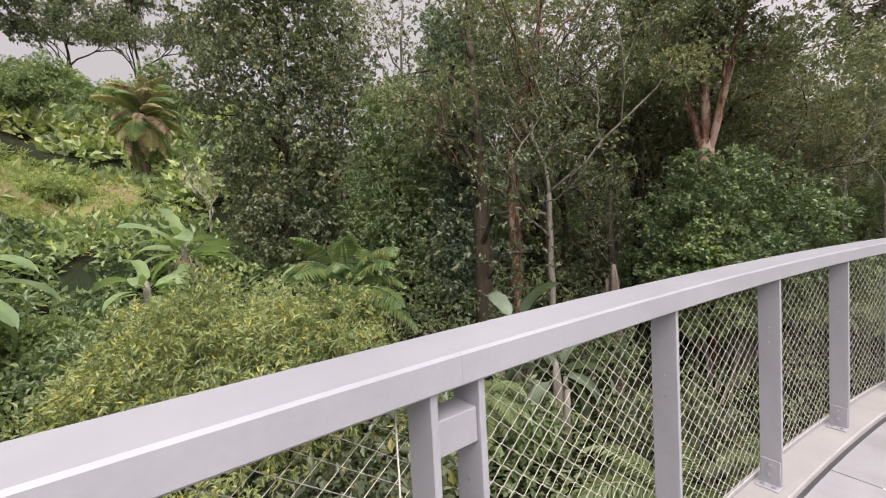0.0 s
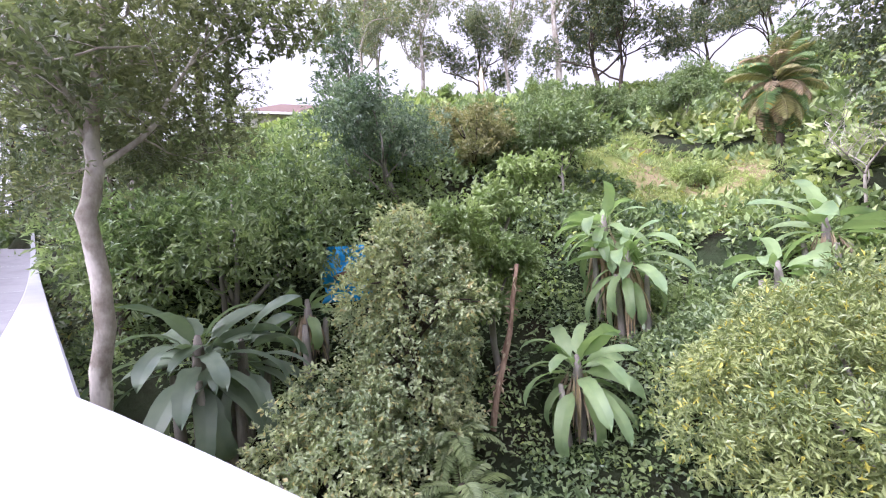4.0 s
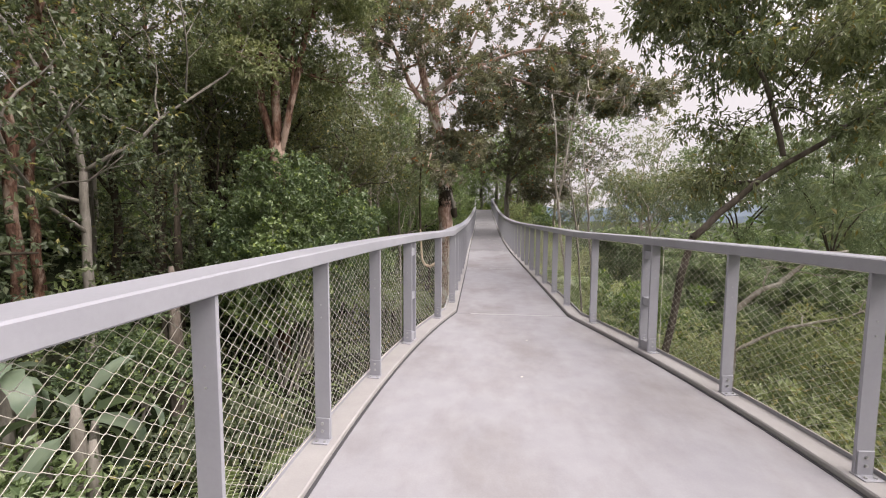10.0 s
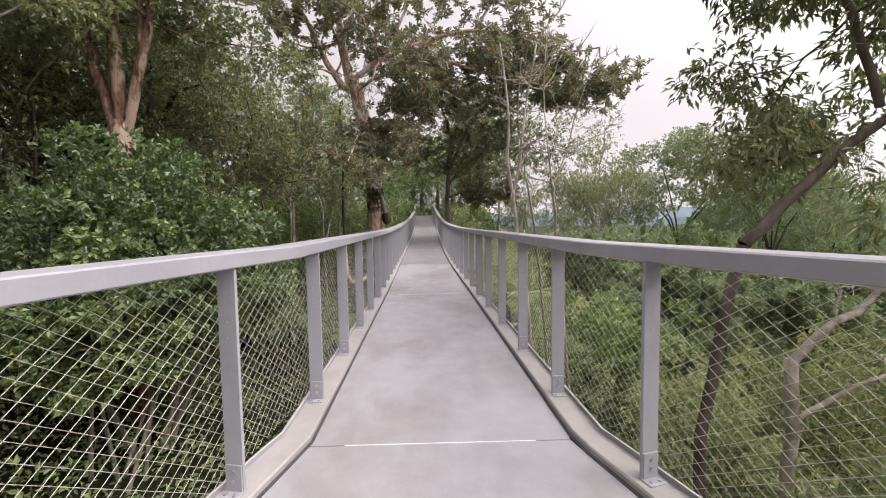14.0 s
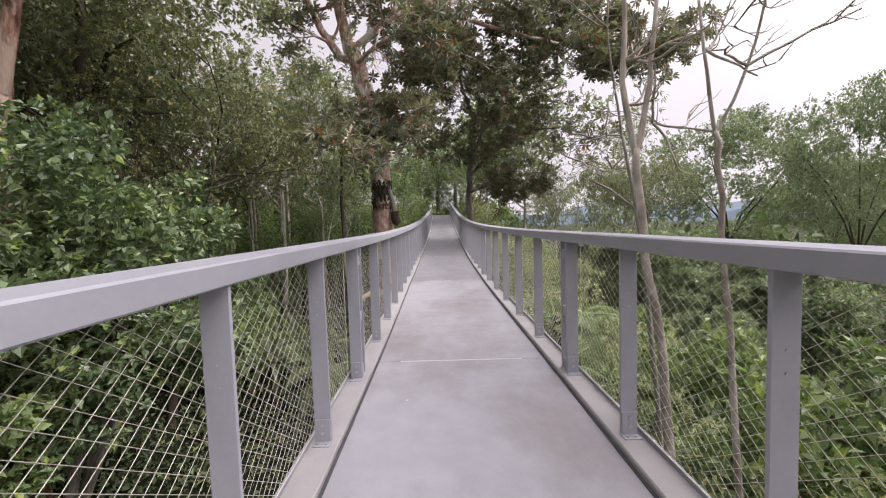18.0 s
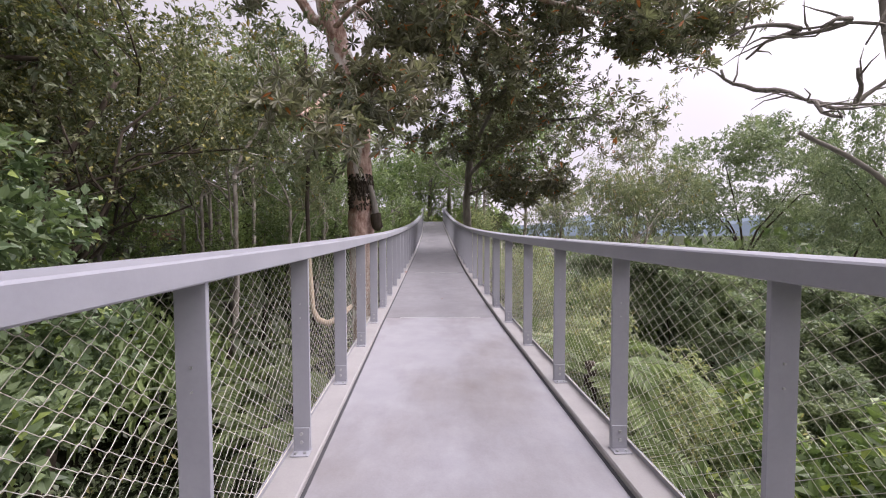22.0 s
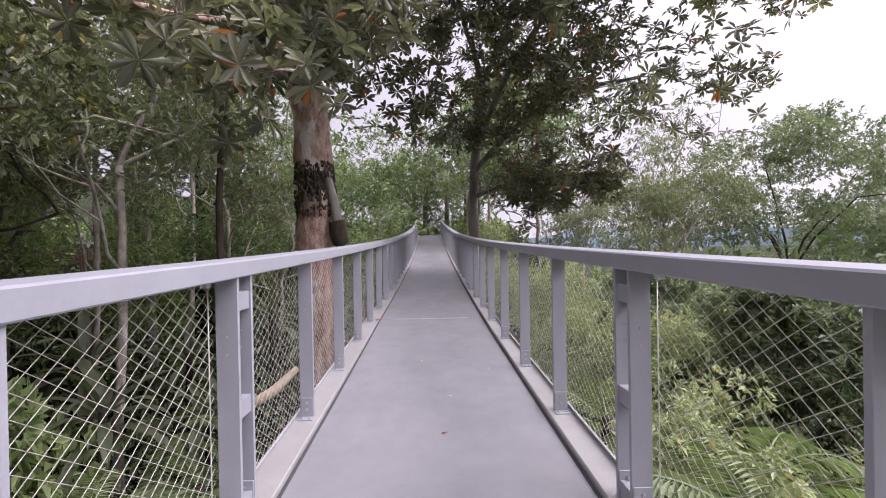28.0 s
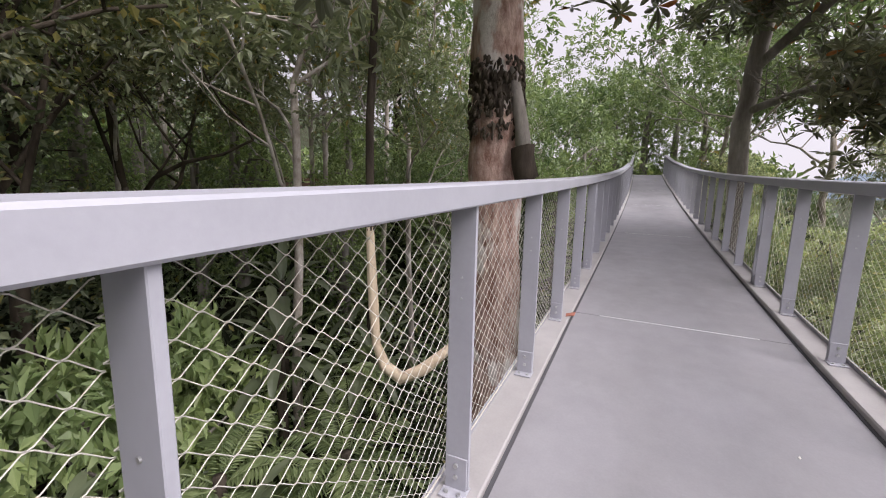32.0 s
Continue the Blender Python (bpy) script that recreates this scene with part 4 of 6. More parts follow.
put(broad_tree("tree", "tree with ochre-tinged leaves", 33, 4.8, 0.14, BARK_DARK, LEAF_OCHRE, 0.15, 2, 0.9, 3, 0.6, 22, 6, 0.17, 0.085), -17.2, -13.2, 0, 1.0, -0.9)
stem = stand("dead_tree", "broken reddish-brown dead stem with peeling bark", "tree", "")
t = Tubes()
rng = np.random.default_rng(5)
zz = np.linspace(-0.5, 4.3, 12)
t.add(np.column_stack([np.interp(zz, [0, 4.3], [0, -0.62]) + 0.07 * np.sin(zz * 1.9), np.interp(zz, [0, 4.3], [0, 0.75]), zz]), np.linspace(0.095, 0.06, 12), 9, 0.2, rng)
for q in range(9):
    z0, a = 0.9 + 0.38 * q, q * 2.1
    t.add([(-0.14 * z0, 0.17 * z0, z0), (-0.14 * z0 + 0.16 * math.cos(a), 0.17 * z0 + 0.16 * math.sin(a), z0 + 0.1)], [0.03, 0.008], 5)
under("trunk", t.mesh("trunk", BARK_STEM), stem)
for q in range(44):
    z0, a = rng.uniform(0.4, 4.2), rng.uniform(0, 6.28)
    v, f = leaves(np.array([[-0.144 * z0 + 0.075 * math.cos(a) + 0.07 * math.sin(z0 * 1.9), 0.174 * z0 + 0.075 * math.sin(a), z0]]), np.array([[math.cos(a), math.sin(a), rng.uniform(-1.6, 0.5)]]), rng.standard_normal((1, 3)), rng.uniform(0.12, 0.3), rng.uniform(0.05, 0.1))
    under("bark_strip", tri_mesh("bark_strip", v, f, LEAF_DRY), stem, "curling strip of dry bark" if q == 0 else "")
put(stem, -8.9, -6.76, 0, 1.0, -0.15)

layered = shrub("bush", "spreading green bush with layered sprays", 12, 2.4, 2.6, LEAF_MID, 34, 40, 6, 0.2, 0.08, group="hillside bushes")
put(layered, -4.85, -12.5, 0, 1.15, 0.6)
copy_thing(layered, spot(-3.2, -13.8, 70, 0.85, 0.4))
copy_thing(layered, spot(-7.4, -13.9, 150, 1.1, 0.3))
low_bush = shrub("bush", "rounded mid-green bush among creepers", 13, 1.5, 1.5, LEAF_MID, 22, 24, 6, 0.2, 0.1, group="hillside bushes")
bright_bush = shrub("bush", "fresh bright green leafy bush", 14, 1.5, 1.4, LEAF_BRIGHT, 22, 24, 6, 0.21, 0.11, group="hillside bushes")
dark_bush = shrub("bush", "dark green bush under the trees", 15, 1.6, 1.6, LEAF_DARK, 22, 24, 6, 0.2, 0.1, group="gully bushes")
grey_bush = shrub("bush", "grey-green scrubby bush with narrow leaves", 16, 1.6, 1.5, LEAF_GUM, 24, 26, 6, 0.19, 0.05, group="gully bushes", hang=0.2)
put(low_bush, -6.5, -4.4)
put(bright_bush, -12, -9.5)
put(dark_bush, -6, 10)
put(grey_bush, 6, 10)

thicket("hillside_creepers", "dense broad-leaved creepers over the slope", 101, (-24, -1.8, -22, 4), 420, (0.6, 1.3), (0.35, 1.1), [LEAF_MID, LEAF_BRIGHT, LEAF_GLOSS, LEAF_FRESH], 95000, 0.17, clear=west_gaps, narrow=0.62)
put(shrub("bush", "small-leaved bush at the foot of the leafy column", 20, 1.8, 3.2, LEAF_SPRAY, 40, 60, 6, 0.11, 0.06, group="hillside bushes", clump=0.32), -4.65, -7.1, 0, 1.0, 0.2)
copy_thing(low_bush, spot(-9.0, 3.6, 40, 1.2))
copy_thing(dark_bush, spot(-7.6, 2.6, 90, 1.2))
copy_thing(low_bush, spot(-8.4, 6.6, 140, 1.1))
copy_thing(low_bush, spot(-13.6, -2.4, 10, 0.9))
copy_thing(bright_bush, spot(-15.8, -3.9, 10, 0.8))
put(banana("broad-leaved plant in the shade of the gully", 8, LEAF_BANANA_SHADED, 1.6, 10, 1.9, 0.55, False), -9.5, 8.0, 20, 1.0, 1.0)
put(banana("broad-leaved plant darkened for shade low in the gully", 9, LEAF_BANANA_SHADED, 1.2, 10, 1.8, 0.5, False), -8.0, 8.1, 60, 1.0, 1.0)
put(shrub("bush", "glossy green bush round a broken stump", 28, 1.1, 2.1, LEAF_GLOSS, 30, 26, 6, 0.11, 0.07, group="gully bushes", clump=0.3), -8.6, 10.2, 0, 1.1, 1.4)
stump = stand("broken_stump", "splintered grey-brown broken tree stump", "stump")
t = Tubes()
rng = np.random.default_rng(9)
t.add([(0, 0, -0.5), (0.03, 0.02, 2.5), (-0.02, 0.06, 4.6), (-0.1, 0.1, 5.3)], [0.24, 0.2, 0.15, 0.07], 10, 0.12, rng)
t.add([(-0.3, 0.05, 3.0), (-0.34, 0.05, 4.2), (-0.36, 0.08, 4.75)], [0.1, 0.1, 0.05], 8, 0.12, rng)
under("trunk", t.mesh("trunk", BARK_BROWN), stump)
put(stump, -8.07, 10.75, 0, 0.82, 0.3)

thicket("lawn_grass", "short rough grass on the hillside lawn", 104, (-34, -21.5, -12.2, -1.2), 200, (0.5, 1.1), (0.1, 0.3), [GRASS, LEAF_YELLOW, GRASS], 16000, 0.12, narrow=0.2, sink=0.05)
thicket("hillside_scrub", "sunlit green scrub on the upper hill", 102, (-66, -22, -48, 10), 340, (1.2, 2.8), (0.7, 2.1), [LEAF_BRIGHT, LEAF_MID, LEAF_YELLOW, GRASS, LEAF_BRIGHT], 50000, 0.26, clear=lawn_patch, narrow=0.5)
thicket("bank_scrub", "bright fern scrub on the bank", 103, (-34, -3, -52, -15), 210, (1.0, 2.2), (0.5, 1.4), [GRASS, LEAF_BRIGHT, LEAF_MID, LEAF_MID], 34000, 0.24)

# ---- the dark wall of vine-clad trees ----
for i, (x, y, h, r, s) in enumerate(((-19.6, 3.6, 17.0, 3.0, 41), (-16.8, 7.7, 8.6, 1.9, 42), (-14.7, 9.6, 12.0, 1.3, 43))):
    put(vine_tower("tall tree hung with dark vines", s, h, r, (LEAF_DARK, LEAF_MID, LEAF_BLUE)[i], 0.75, (190, 130, 120)[i], (0.17, 0.12, 0.12)[i], 62, top=0.5, width=(0.11, 0.08, 0.08)[i], bulk=(0.34, 0.42, 0.42)[i]), x, y, 40 * i, 1.0)

# ---- forest north-west and west of the walkway ----
forest_a = broad_tree("tree", "tall forest tree with a thin brown trunk", 51, 17, 0.2, BARK_RED, LEAF_OLIVE, 0.42, 2, 0.75, 3, 1.1, 17, 6, 0.15, 0.075, group="forest trees")
forest_b = broad_tree("tree", "tall grey-barked forest tree", 52, 15, 0.17, BARK_GREY, LEAF_DARK, 0.4, 2, 0.8, 3, 1.0, 16, 6, 0.15, 0.08, group="forest trees")
forest_c = broad_tree("tree", "slim pale-stemmed forest tree", 53, 14, 0.11, BARK_LICHEN, LEAF_GUM, 0.55, 2, 0.7, 3, 1.0, 7, 6, 0.22, 0.085, group="forest trees")
sapling = vine_tower("young forest tree leafy to the ground", 44, 7.5, 1.5, LEAF_MID, 0.7, 40, 0.13, 24, "sapling", 0.1, BARK_GREY, 0.9, 0.075)
sapling_light = vine_tower("young light green tree in the forest", 46, 5.0, 1.3, LEAF_BRIGHT, 0.7, 44, 0.15, 18, "sapling", 0.1, BARK_GREY, 0.9, 0.075)
# leaf colour darkened for the understorey's shade
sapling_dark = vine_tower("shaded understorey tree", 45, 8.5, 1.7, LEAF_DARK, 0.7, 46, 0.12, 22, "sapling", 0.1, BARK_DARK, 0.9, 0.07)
tagged(sapling_dark, "understorey tree with its shade put into dark leaves", "", "understorey trees")
tagged(sapling, "", "", "understorey trees")
put(forest_a, -13.4, 11.4)
put(forest_b, -12.5, 12.6)
put(forest_c, -7.0, 26.1)
for i, (x, y) in enumerate([(-22, 22), (-26, 27), (-21, 31), (-27, 36), (-24, 16), (-31, 22), (-18, 18)]):
    copy_thing(forest_b, spot(x, y, i * 61, 0.85))
put(sapling_light, -9.2, 30.2)
for i, (x, y, s) in enumerate([(-11.2, 33.0, 1.1), (-8.2, 34.6, 0.9), (-13.2, 29.6, 1.2), (-10.6, 37.0, 1.1), (-15.5, 32.0, 1.3), (-3.5, 36.0, 0.8), (-3.3, 40.5, 0.8), (-3.2, 45.0, 0.8), (-2.9, 53.0, 0.9), (-0.9, 53.6, 1.2), (0.9, 54.2, 1.2), (-2.2, 55.0, 1.3), (2.6, 52.6, 1.1), (-13.0, 35.5, 1.3), (-17.5, 27.0, 1.3)]):
    copy_thing(sapling_light, spot(x, y, i * 97, s))
put(sapling, -19, 13)
put(sapling_dark, -13, 16)
for i, (x, y) in enumerate([(-16, 14), (-20, 10), (-22, 17), (-18, 22), (-14, 19), (-25, 8), (-13.8, 23), (-16, 29), (-22, 27), (-9.5, 33), (-14, 36), (-11, 20.5), (-24, 34), (-9, 42)]):
    copy_thing((forest_a, forest_b, forest_c)[i % 3] if y < 23 else forest_c, spot(x, y, i * 77, 0.9 + 0.12 * (i % 4)))
for i, (x, y) in enumerate([(-9.5, 28.5), (-11.8, 25.2), (-12.6, 32.5), (-6.2, 29.6), (-10.2, 30.8)]):
    copy_thing(forest_c, spot(x, y, i * 50, 0.85 + 0.1 * (i % 3)))
for i, (x, y) in enumerate([(-17, 11), (-22, 13), (-26, 15), (-20, 19), (-24, 23), (-16, 25), (-20, 30), (-26, 29), (-13, 28), (-17, 34), (-23, 38), (-12, 38), (-7, 37), (-8, 44), (-13, 44), (-28, 36), (-11, 14.5), (-12.4, 9.0), (-9.8, 20.4), (-12.2, 22.4), (-12.8, 19.0)]):
    copy_thing((sapling, sapling_dark)[(i * 7 // 3) % 2] if i < 17 else sapling_dark, spot(x, y, i * 111, 0.8 + 0.13 * (i % 4) if i < 17 else 1.5))
# dark leaf kinds put the gully's deep shade into the undergrowth colour
thicket("gully_undergrowth", "leafy undergrowth in the gully beside the walkway", 112, (-10, -2.4, 12, 36), 80, (0.6, 1.3), (0.3, 0.8), [LEAF_DARK, LEAF_CANOPY, LEAF_DARK], 9000, 0.15, narrow=0.55)
thicket("forest_understorey", "dim forest understorey of shrubs and ferns", 111, (-34, -3.4, 5, 48), 300, (0.7, 1.7), (0.6, 2.2), [LEAF_DARK, LEAF_MID, LEAF_DARK, LEAF_BRIGHT], 46000, 0.24)

red_tree = stand("tree", "tree with several leaning reddish flaking stems", "tree", "forest trees")
rng = np.random.default_rng(54)
out = []
zb = float(ground(-8.1, 16.2))
boughs(red_tree, BARK_RED, rng, [(-8.1, 16.4, zb - 0.4), (-8.1, 16.4, 1.5), (-8.15, 16.4, 4.3)], 0.3, 0.27, [], 0, 99, name="trunk")
boughs(red_tree, BARK_RED, rng, [(-8.25, 16.4, 3.9), (-9.0, 16.4, 6.6), (-9.9, 16.7, 9.6), (-10.8, 17, 12.6)], 0.17, 0.07, out, 2, 4, 2.2)
boughs(red_tree, BARK_RED, rng, [(-8.1, 16.4, 4.1), (-8.2, 16.3, 7.4), (-8.0, 16.4, 10.2), (-8.2, 16.8, 13.2)], 0.18, 0.07, out, 2, 4, 2.2)
boughs(red_tree, BARK_RED, rng, [(-8.0, 16.4, 4.0), (-7.2, 16.4, 7.0), (-6.6, 16.6, 9.6), (-5.9, 16.8, 12.2)], 0.14, 0.06, out, 2, 4, 2.0)
boughs(red_tree, BARK_RED, rng, [(-8.6, 16.4, 5.2), (-8.75, 16.2, 7.6), (-8.9, 16.1, 10.4), (-9.3, 16.2, 12.4)], 0.09, 0.04, out, 1, 4, 1.6)
boughs(red_tree, BARK_RED, rng, [(-7.5, 16.4, 5.9), (-7.35, 16.2, 8.4), (-7.1, 16.3, 10.6)], 0.07, 0.035, out, 1, 4, 1.6)
under("crown", foliage("crown", out, 0.9, rng, LEAF_OLIVE, 18, 6, 0.14, 0.07), red_tree)
gully_bush = shrub("bush", "big glossy green bush beside the walkway", 17, 3.3, 7.9, LEAF_GLOSS, 210, 44, 6, 0.13, 0.085, group="gully bushes", clump=0.17, low=0.45)
put(gully_bush, -7.2, 15.9, 0, 1.12, -0.4)
put(shrub("bush", "fresh green bush lit from the walkway side", 18, 1.9, 6.4, LEAF_FRESH, 90, 36, 6, 0.14, 0.095, group="gully bushes", clump=0.2, low=0.5), -6.9, 14.0, 0, 1.0, -0.3)
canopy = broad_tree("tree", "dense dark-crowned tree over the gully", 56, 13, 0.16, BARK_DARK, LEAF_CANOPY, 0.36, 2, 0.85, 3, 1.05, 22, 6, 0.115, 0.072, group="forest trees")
put(canopy, -8.6, 20.8)
for i, (x, y, s) in enumerate([(-11.8, 18.2, 1.05), (-9.6, 22.6, 1.1), (-11.6, 25.6, 1.0), (-13.4, 22.4, 1.15), (-15.6, 16.6, 1.2)]):
    copy_thing(canopy, spot(x, y, i * 67 + 20, s))

end_tree = broad_tree("tree", "light-crowned tree near the walkway end", 55, 9, 0.1, BARK_LICHEN, LEAF_MID, 0.3, 2, 0.85, 3, 0.9, 10, 6, 0.2, 0.085, group="forest trees")
put(end_tree, -6.7, 34.5)
for i, (x, y) in enumerate([(-7.0, 41), (-7.4, 46), (3.4, 43), (3.2, 50), (-3.2, 56), (1.8, 60), (-8, 37.5), (6.5, 44), (-7.5, 52)]):
    copy_thing(end_tree, spot(x, y, i * 83, 1.0 + 0.2 * (i % 4)))

# ---- the big tree by the walkway, its crown over the deck ----
big = stand("tree", "big pink-barked tree with leathery dark leaves", "tree")
rng = np.random.default_rng(61)
out = []
zb = float(ground(-2.7, 26.35))
boughs(big, BARK_PINK, rng, [(-2.6, 26.35, zb - 0.5), (-2.62, 26.35, -2.2), (-2.65, 26.35, 0.5), (-2.7, 26.35, 3.0), (-2.8, 26.35, 4.8), (-3.3, 26.35, 7.3), (-3.8, 26.35, 8.9)], 0.48, 0.34, [], 0, 99, name="trunk")
boughs(big, BARK_PINK, rng, [(-3.85, 26.35, 8.7), (-4.25, 26.45, 10.8), (-4.45, 26.85, 12.8), (-4.05, 27.35, 15)], 0.26, 0.08, out, 2, 4, 2.4)
boughs(big, BARK_PINK, rng, [(-3.65, 26.35, 8.8), (-1.95, 26.15, 9.9), (0.05, 26.15, 10.6), (2.65, 26.3, 11.3), (5.55, 26.3, 10.6), (8.35, 26.4, 9.6)], 0.15, 0.04, out, 2, 3, 2.0, 0.9, -0.1)
boughs(big, BARK_PINK, rng, [(-1.95, 26.15, 10.0), (-1.05, 26.35, 12.0), (-0.05, 26.75, 14.2)], 0.1, 0.04, out, 2, 3, 2.0)
boughs(big, BARK_PINK, rng, [(2.65, 26.55, 11.3), (3.55, 26.95, 13.0), (3.75, 27.35, 14.4)], 0.09, 0.04, out, 2, 3, 2.0)
boughs(big, BARK_PINK, rng, [(-4.35, 26.55, 11.6), (-5.85, 26.75, 13.6), (-7.25, 26.95, 15.2)], 0.1, 0.04, out, 2, 3, 2.0)
boughs(big, BARK_PINK, rng, [(-3.85, 26.35, 8.2), (-4.55, 26.25, 8.7), (-5.75, 25.85, 11.5), (-6.95, 25.55, 13.3)], 0.2, 0.07, out, 2, 4, 2.2)
boughs(big, BARK_PINK, rng, [(-0.85, 26.15, 10.4), (1.55, 25.55, 9.2), (3.95, 25.35, 8.4), (6.15, 25.35, 8.0)], 0.1, 0.04, out, 2, 3, 1.7, 0.9, -0.1)
boughs(big, BARK_PINK, rng, [(2.65, 26.55, 11.0), (4.95, 26.15, 9.4), (7.15, 26.35, 8.6), (8.95, 26.55, 8.6)], 0.09, 0.035, out, 2, 3, 1.6, 0.9, -0.1)
boughs(big, BARK_PINK, rng, [(-3.65, 26.25, 8.0), (-2.25, 25.15, 8.6), (-0.65, 24.55, 8.4), (0.75, 24.35, 7.6)], 0.09, 0.035, out, 2, 3, 1.5, 0.9, -0.1)
boughs(big, BARK_PINK, rng, [(-3.15, 26.15, 5.8), (-2.45, 24.95, 5.2), (-1.95, 23.35, 4.2), (-1.65, 22.05, 3.5)], 0.07, 0.025, out, 1, 3, 0.8)
boughs(big, BARK_PINK, rng, [(-3.25, 26.15, 6.2), (-3.25, 24.35, 5.4), (-3.15, 22.55, 4.4), (-3.05, 21.35, 3.9)], 0.07, 0.025, out, 1, 3, 0.8)
boughs(big, BARK_PINK, rng, [(-3.15, 26.15, 6.6), (-1.65, 24.55, 6.0), (-0.85, 23.15, 5.0), (-0.55, 22.15, 4.5)], 0.07, 0.025, out, 1, 3, 0.8)
out = [p for p in out if not (6.2 < p[2] < 9.9 and abs(p[0] + 3.45) < 1.7 and p[1] < 27)]
more = billow(rng, [(-0.6, 26.6, 12.0, 3.4, 2.4, 2.0), (-5.8, 26.4, 12.6, 2.8, 2.2, 2.2), (3.0, 26.0, 9.6, 3.0, 1.6, 1.6), (6.0, 26.0, 8.6, 2.2, 1.3, 1.3), (8.4, 26.4, 8.6, 1.3, 1.0, 0.8), (-3.4, 27.6, 6.4, 1.6, 1.2, 1.4), (-1.4, 24.8, 7.0, 1.5, 1.0, 0.9), (0.6, 25.4, 8.0, 1.4, 1.0, 0.9), (-1.3, 24.4, 5.8, 1.1, 0.8, 0.8), (0.1, 25.6, 6.4, 1.1, 0.8, 1.1), (-1.2, 27.0, 4.8, 0.8, 0.7, 1.2), (-0.2, 27.5, 5.6, 0.8, 0.8, 1.1), (-0.6, 28.6, 6.6, 1.3, 0.8, 1.3), (-1.6, 28.4, 5.4, 0.9, 0.8, 1.2)], 340)
more = np.concatenate([more, billow(rng, [(-1.5, 27.4, 5.4, 0.7, 0.7, 1.0), (-0.6, 28.0, 5.6, 0.9, 0.8, 1.0), (0.1, 28.6, 4.9, 0.8, 0.8, 1.0), (-0.5, 28.6, 7.6, 1.3, 0.9, 1.0)], 70)])
under("crown", rosettes("crown", np.concatenate([np.array(out), more]), 0.7, rng, LEAF_CROWN, 2, 10, 0.29, 0.09), big, "rosettes of long leathery leaves")
t = Tubes()
t.add([(-2.66, 26.31, 2.3), (-2.67, 26.29, 2.45), (-2.68, 26.28, 2.6), (-2.69, 26.28, 2.8), (-2.70, 26.29, 2.98), (-2.71, 26.32, 3.15)], [0.3, 0.375, 0.395, 0.39, 0.37, 0.29], 40, 0.1, rng)
for q in range(260):
    a, z, h = rng.uniform(-2.9, 0.7), 2.1 + 1.15 * rng.random() ** 1.1, rng.uniform(0.025, 0.08)
    r, k = 0.43 - 0.08 * abs(z - 2.72) + 0.02 * rng.random(), rng.uniform(0.015, 0.04)
    d = rng.uniform(-0.05, 0.05)
    t.add([(-2.69 + (r + 0.012 * c) * math.cos(a + d * c), 26.28 + (r + 0.012 * c) * math.sin(a + d * c), z - c * h) for c in (-1, -0.4, 0.4, 1)], [0.005, k, k * 0.8, 0.004], 5, 0.3, rng)
under("bark_knot", t.mesh("bark_knot", BARK_DARK), big, "dark shaggy burl round the trunk")
t = Tubes()
t.add([(-2.75, 26.30, 3.5), (-2.40, 26.15, 3.0), (-2.20, 26.05, 2.3), (-2.12, 26.00, 1.75)], [0.1, 0.09, 0.11, 0.12], 10, 0.08, rng)
stub = under("broken_stub", t.mesh("broken_stub", BARK_GREY), big)
t = Tubes()
t.add([(-2.15, 26.02, 1.95), (-2.11, 25.99, 1.7), (-2.10, 25.98, 1.5), (-2.05, 25.95, 1.42)], [0.15, 0.17, 0.16, 0.06], 10, 0.2, rng)
under("rotten_end", t.mesh("rotten_end", BARK_DARK), stub, "dark rotten end of the stub")
broken = stand("broken_branch", "pale broken branch hanging in a hook beside the trunk", "branch")
t = Tubes()
t.add([(-3.98, 24.7, 0.75), (-3.96, 24.7, 0.2), (-3.93, 24.7, -0.45), (-3.88, 24.7, -1.0), (-3.72, 24.7, -1.32), (-3.4, 24.65, -1.42), (-3.1, 24.75, -1.25), (-2.85, 25.3, -1.0)], [0.06, 0.075, 0.075, 0.065, 0.08, 0.095, 0.085, 0.06], 8, 0.08, rng)
under("limb", t.mesh("limb", BARK_PALE), broken)
t = Tubes()
t.add([(-3.98, 24.7, 0.7), (-4.05, 24.8, 2.2), (-3.98, 24.9, 4.4), (-4.1, 25.0, 7)], [0.065, 0.06, 0.05, 0.04], 7, 0.06, rng)
under("stem", t.mesh("stem", BARK_DARK), broken, "dark upper stem")

second = stand("tree", "dense dark tree beside the walkway with whorled leaves", "tree")
rng = np.random.default_rng(62)
out = []
zb = float(ground(1.5, 30.6))
boughs(second, BARK_GREY, rng, [(1.6, 30.6, zb - 0.4), (1.3, 30.6, 0.4), (1.15, 30.6, 2.2), (1.3, 30.5, 4.4), (1.6, 30.2, 6.6)], 0.22, 0.13, out, 0, 99, name="trunk")
boughs(second, BARK_GREY, rng, [(1.25, 30.5, 3.8), (2.6, 29.4, 5.2), (4.0, 28.2, 5.6), (5.0, 27.0, 5.4)], 0.1, 0.04, out, 2, 3, 1.6)
boughs(second, BARK_GREY, rng, [(1.3, 30.5, 4.6), (2.2, 29.2, 6.6), (3.4, 28.0, 8.0), (4.4, 27.2, 8.6)], 0.1, 0.04, out, 2, 3, 1.7)
boughs(second, BARK_GREY, rng, [(1.25, 30.5, 3.0), (2.4, 30.0, 3.4), (3.4, 29.2, 3.0), (4.0, 28.6, 2.4)], 0.08, 0.03, out, 2, 3, 1.4)
boughs(second, BARK_GREY, rng, [(1.6, 30.2, 6.4), (0.8, 29.4, 8.4), (0.4, 28.8, 10.2)], 0.09, 0.04, out, 2, 3, 1.8)
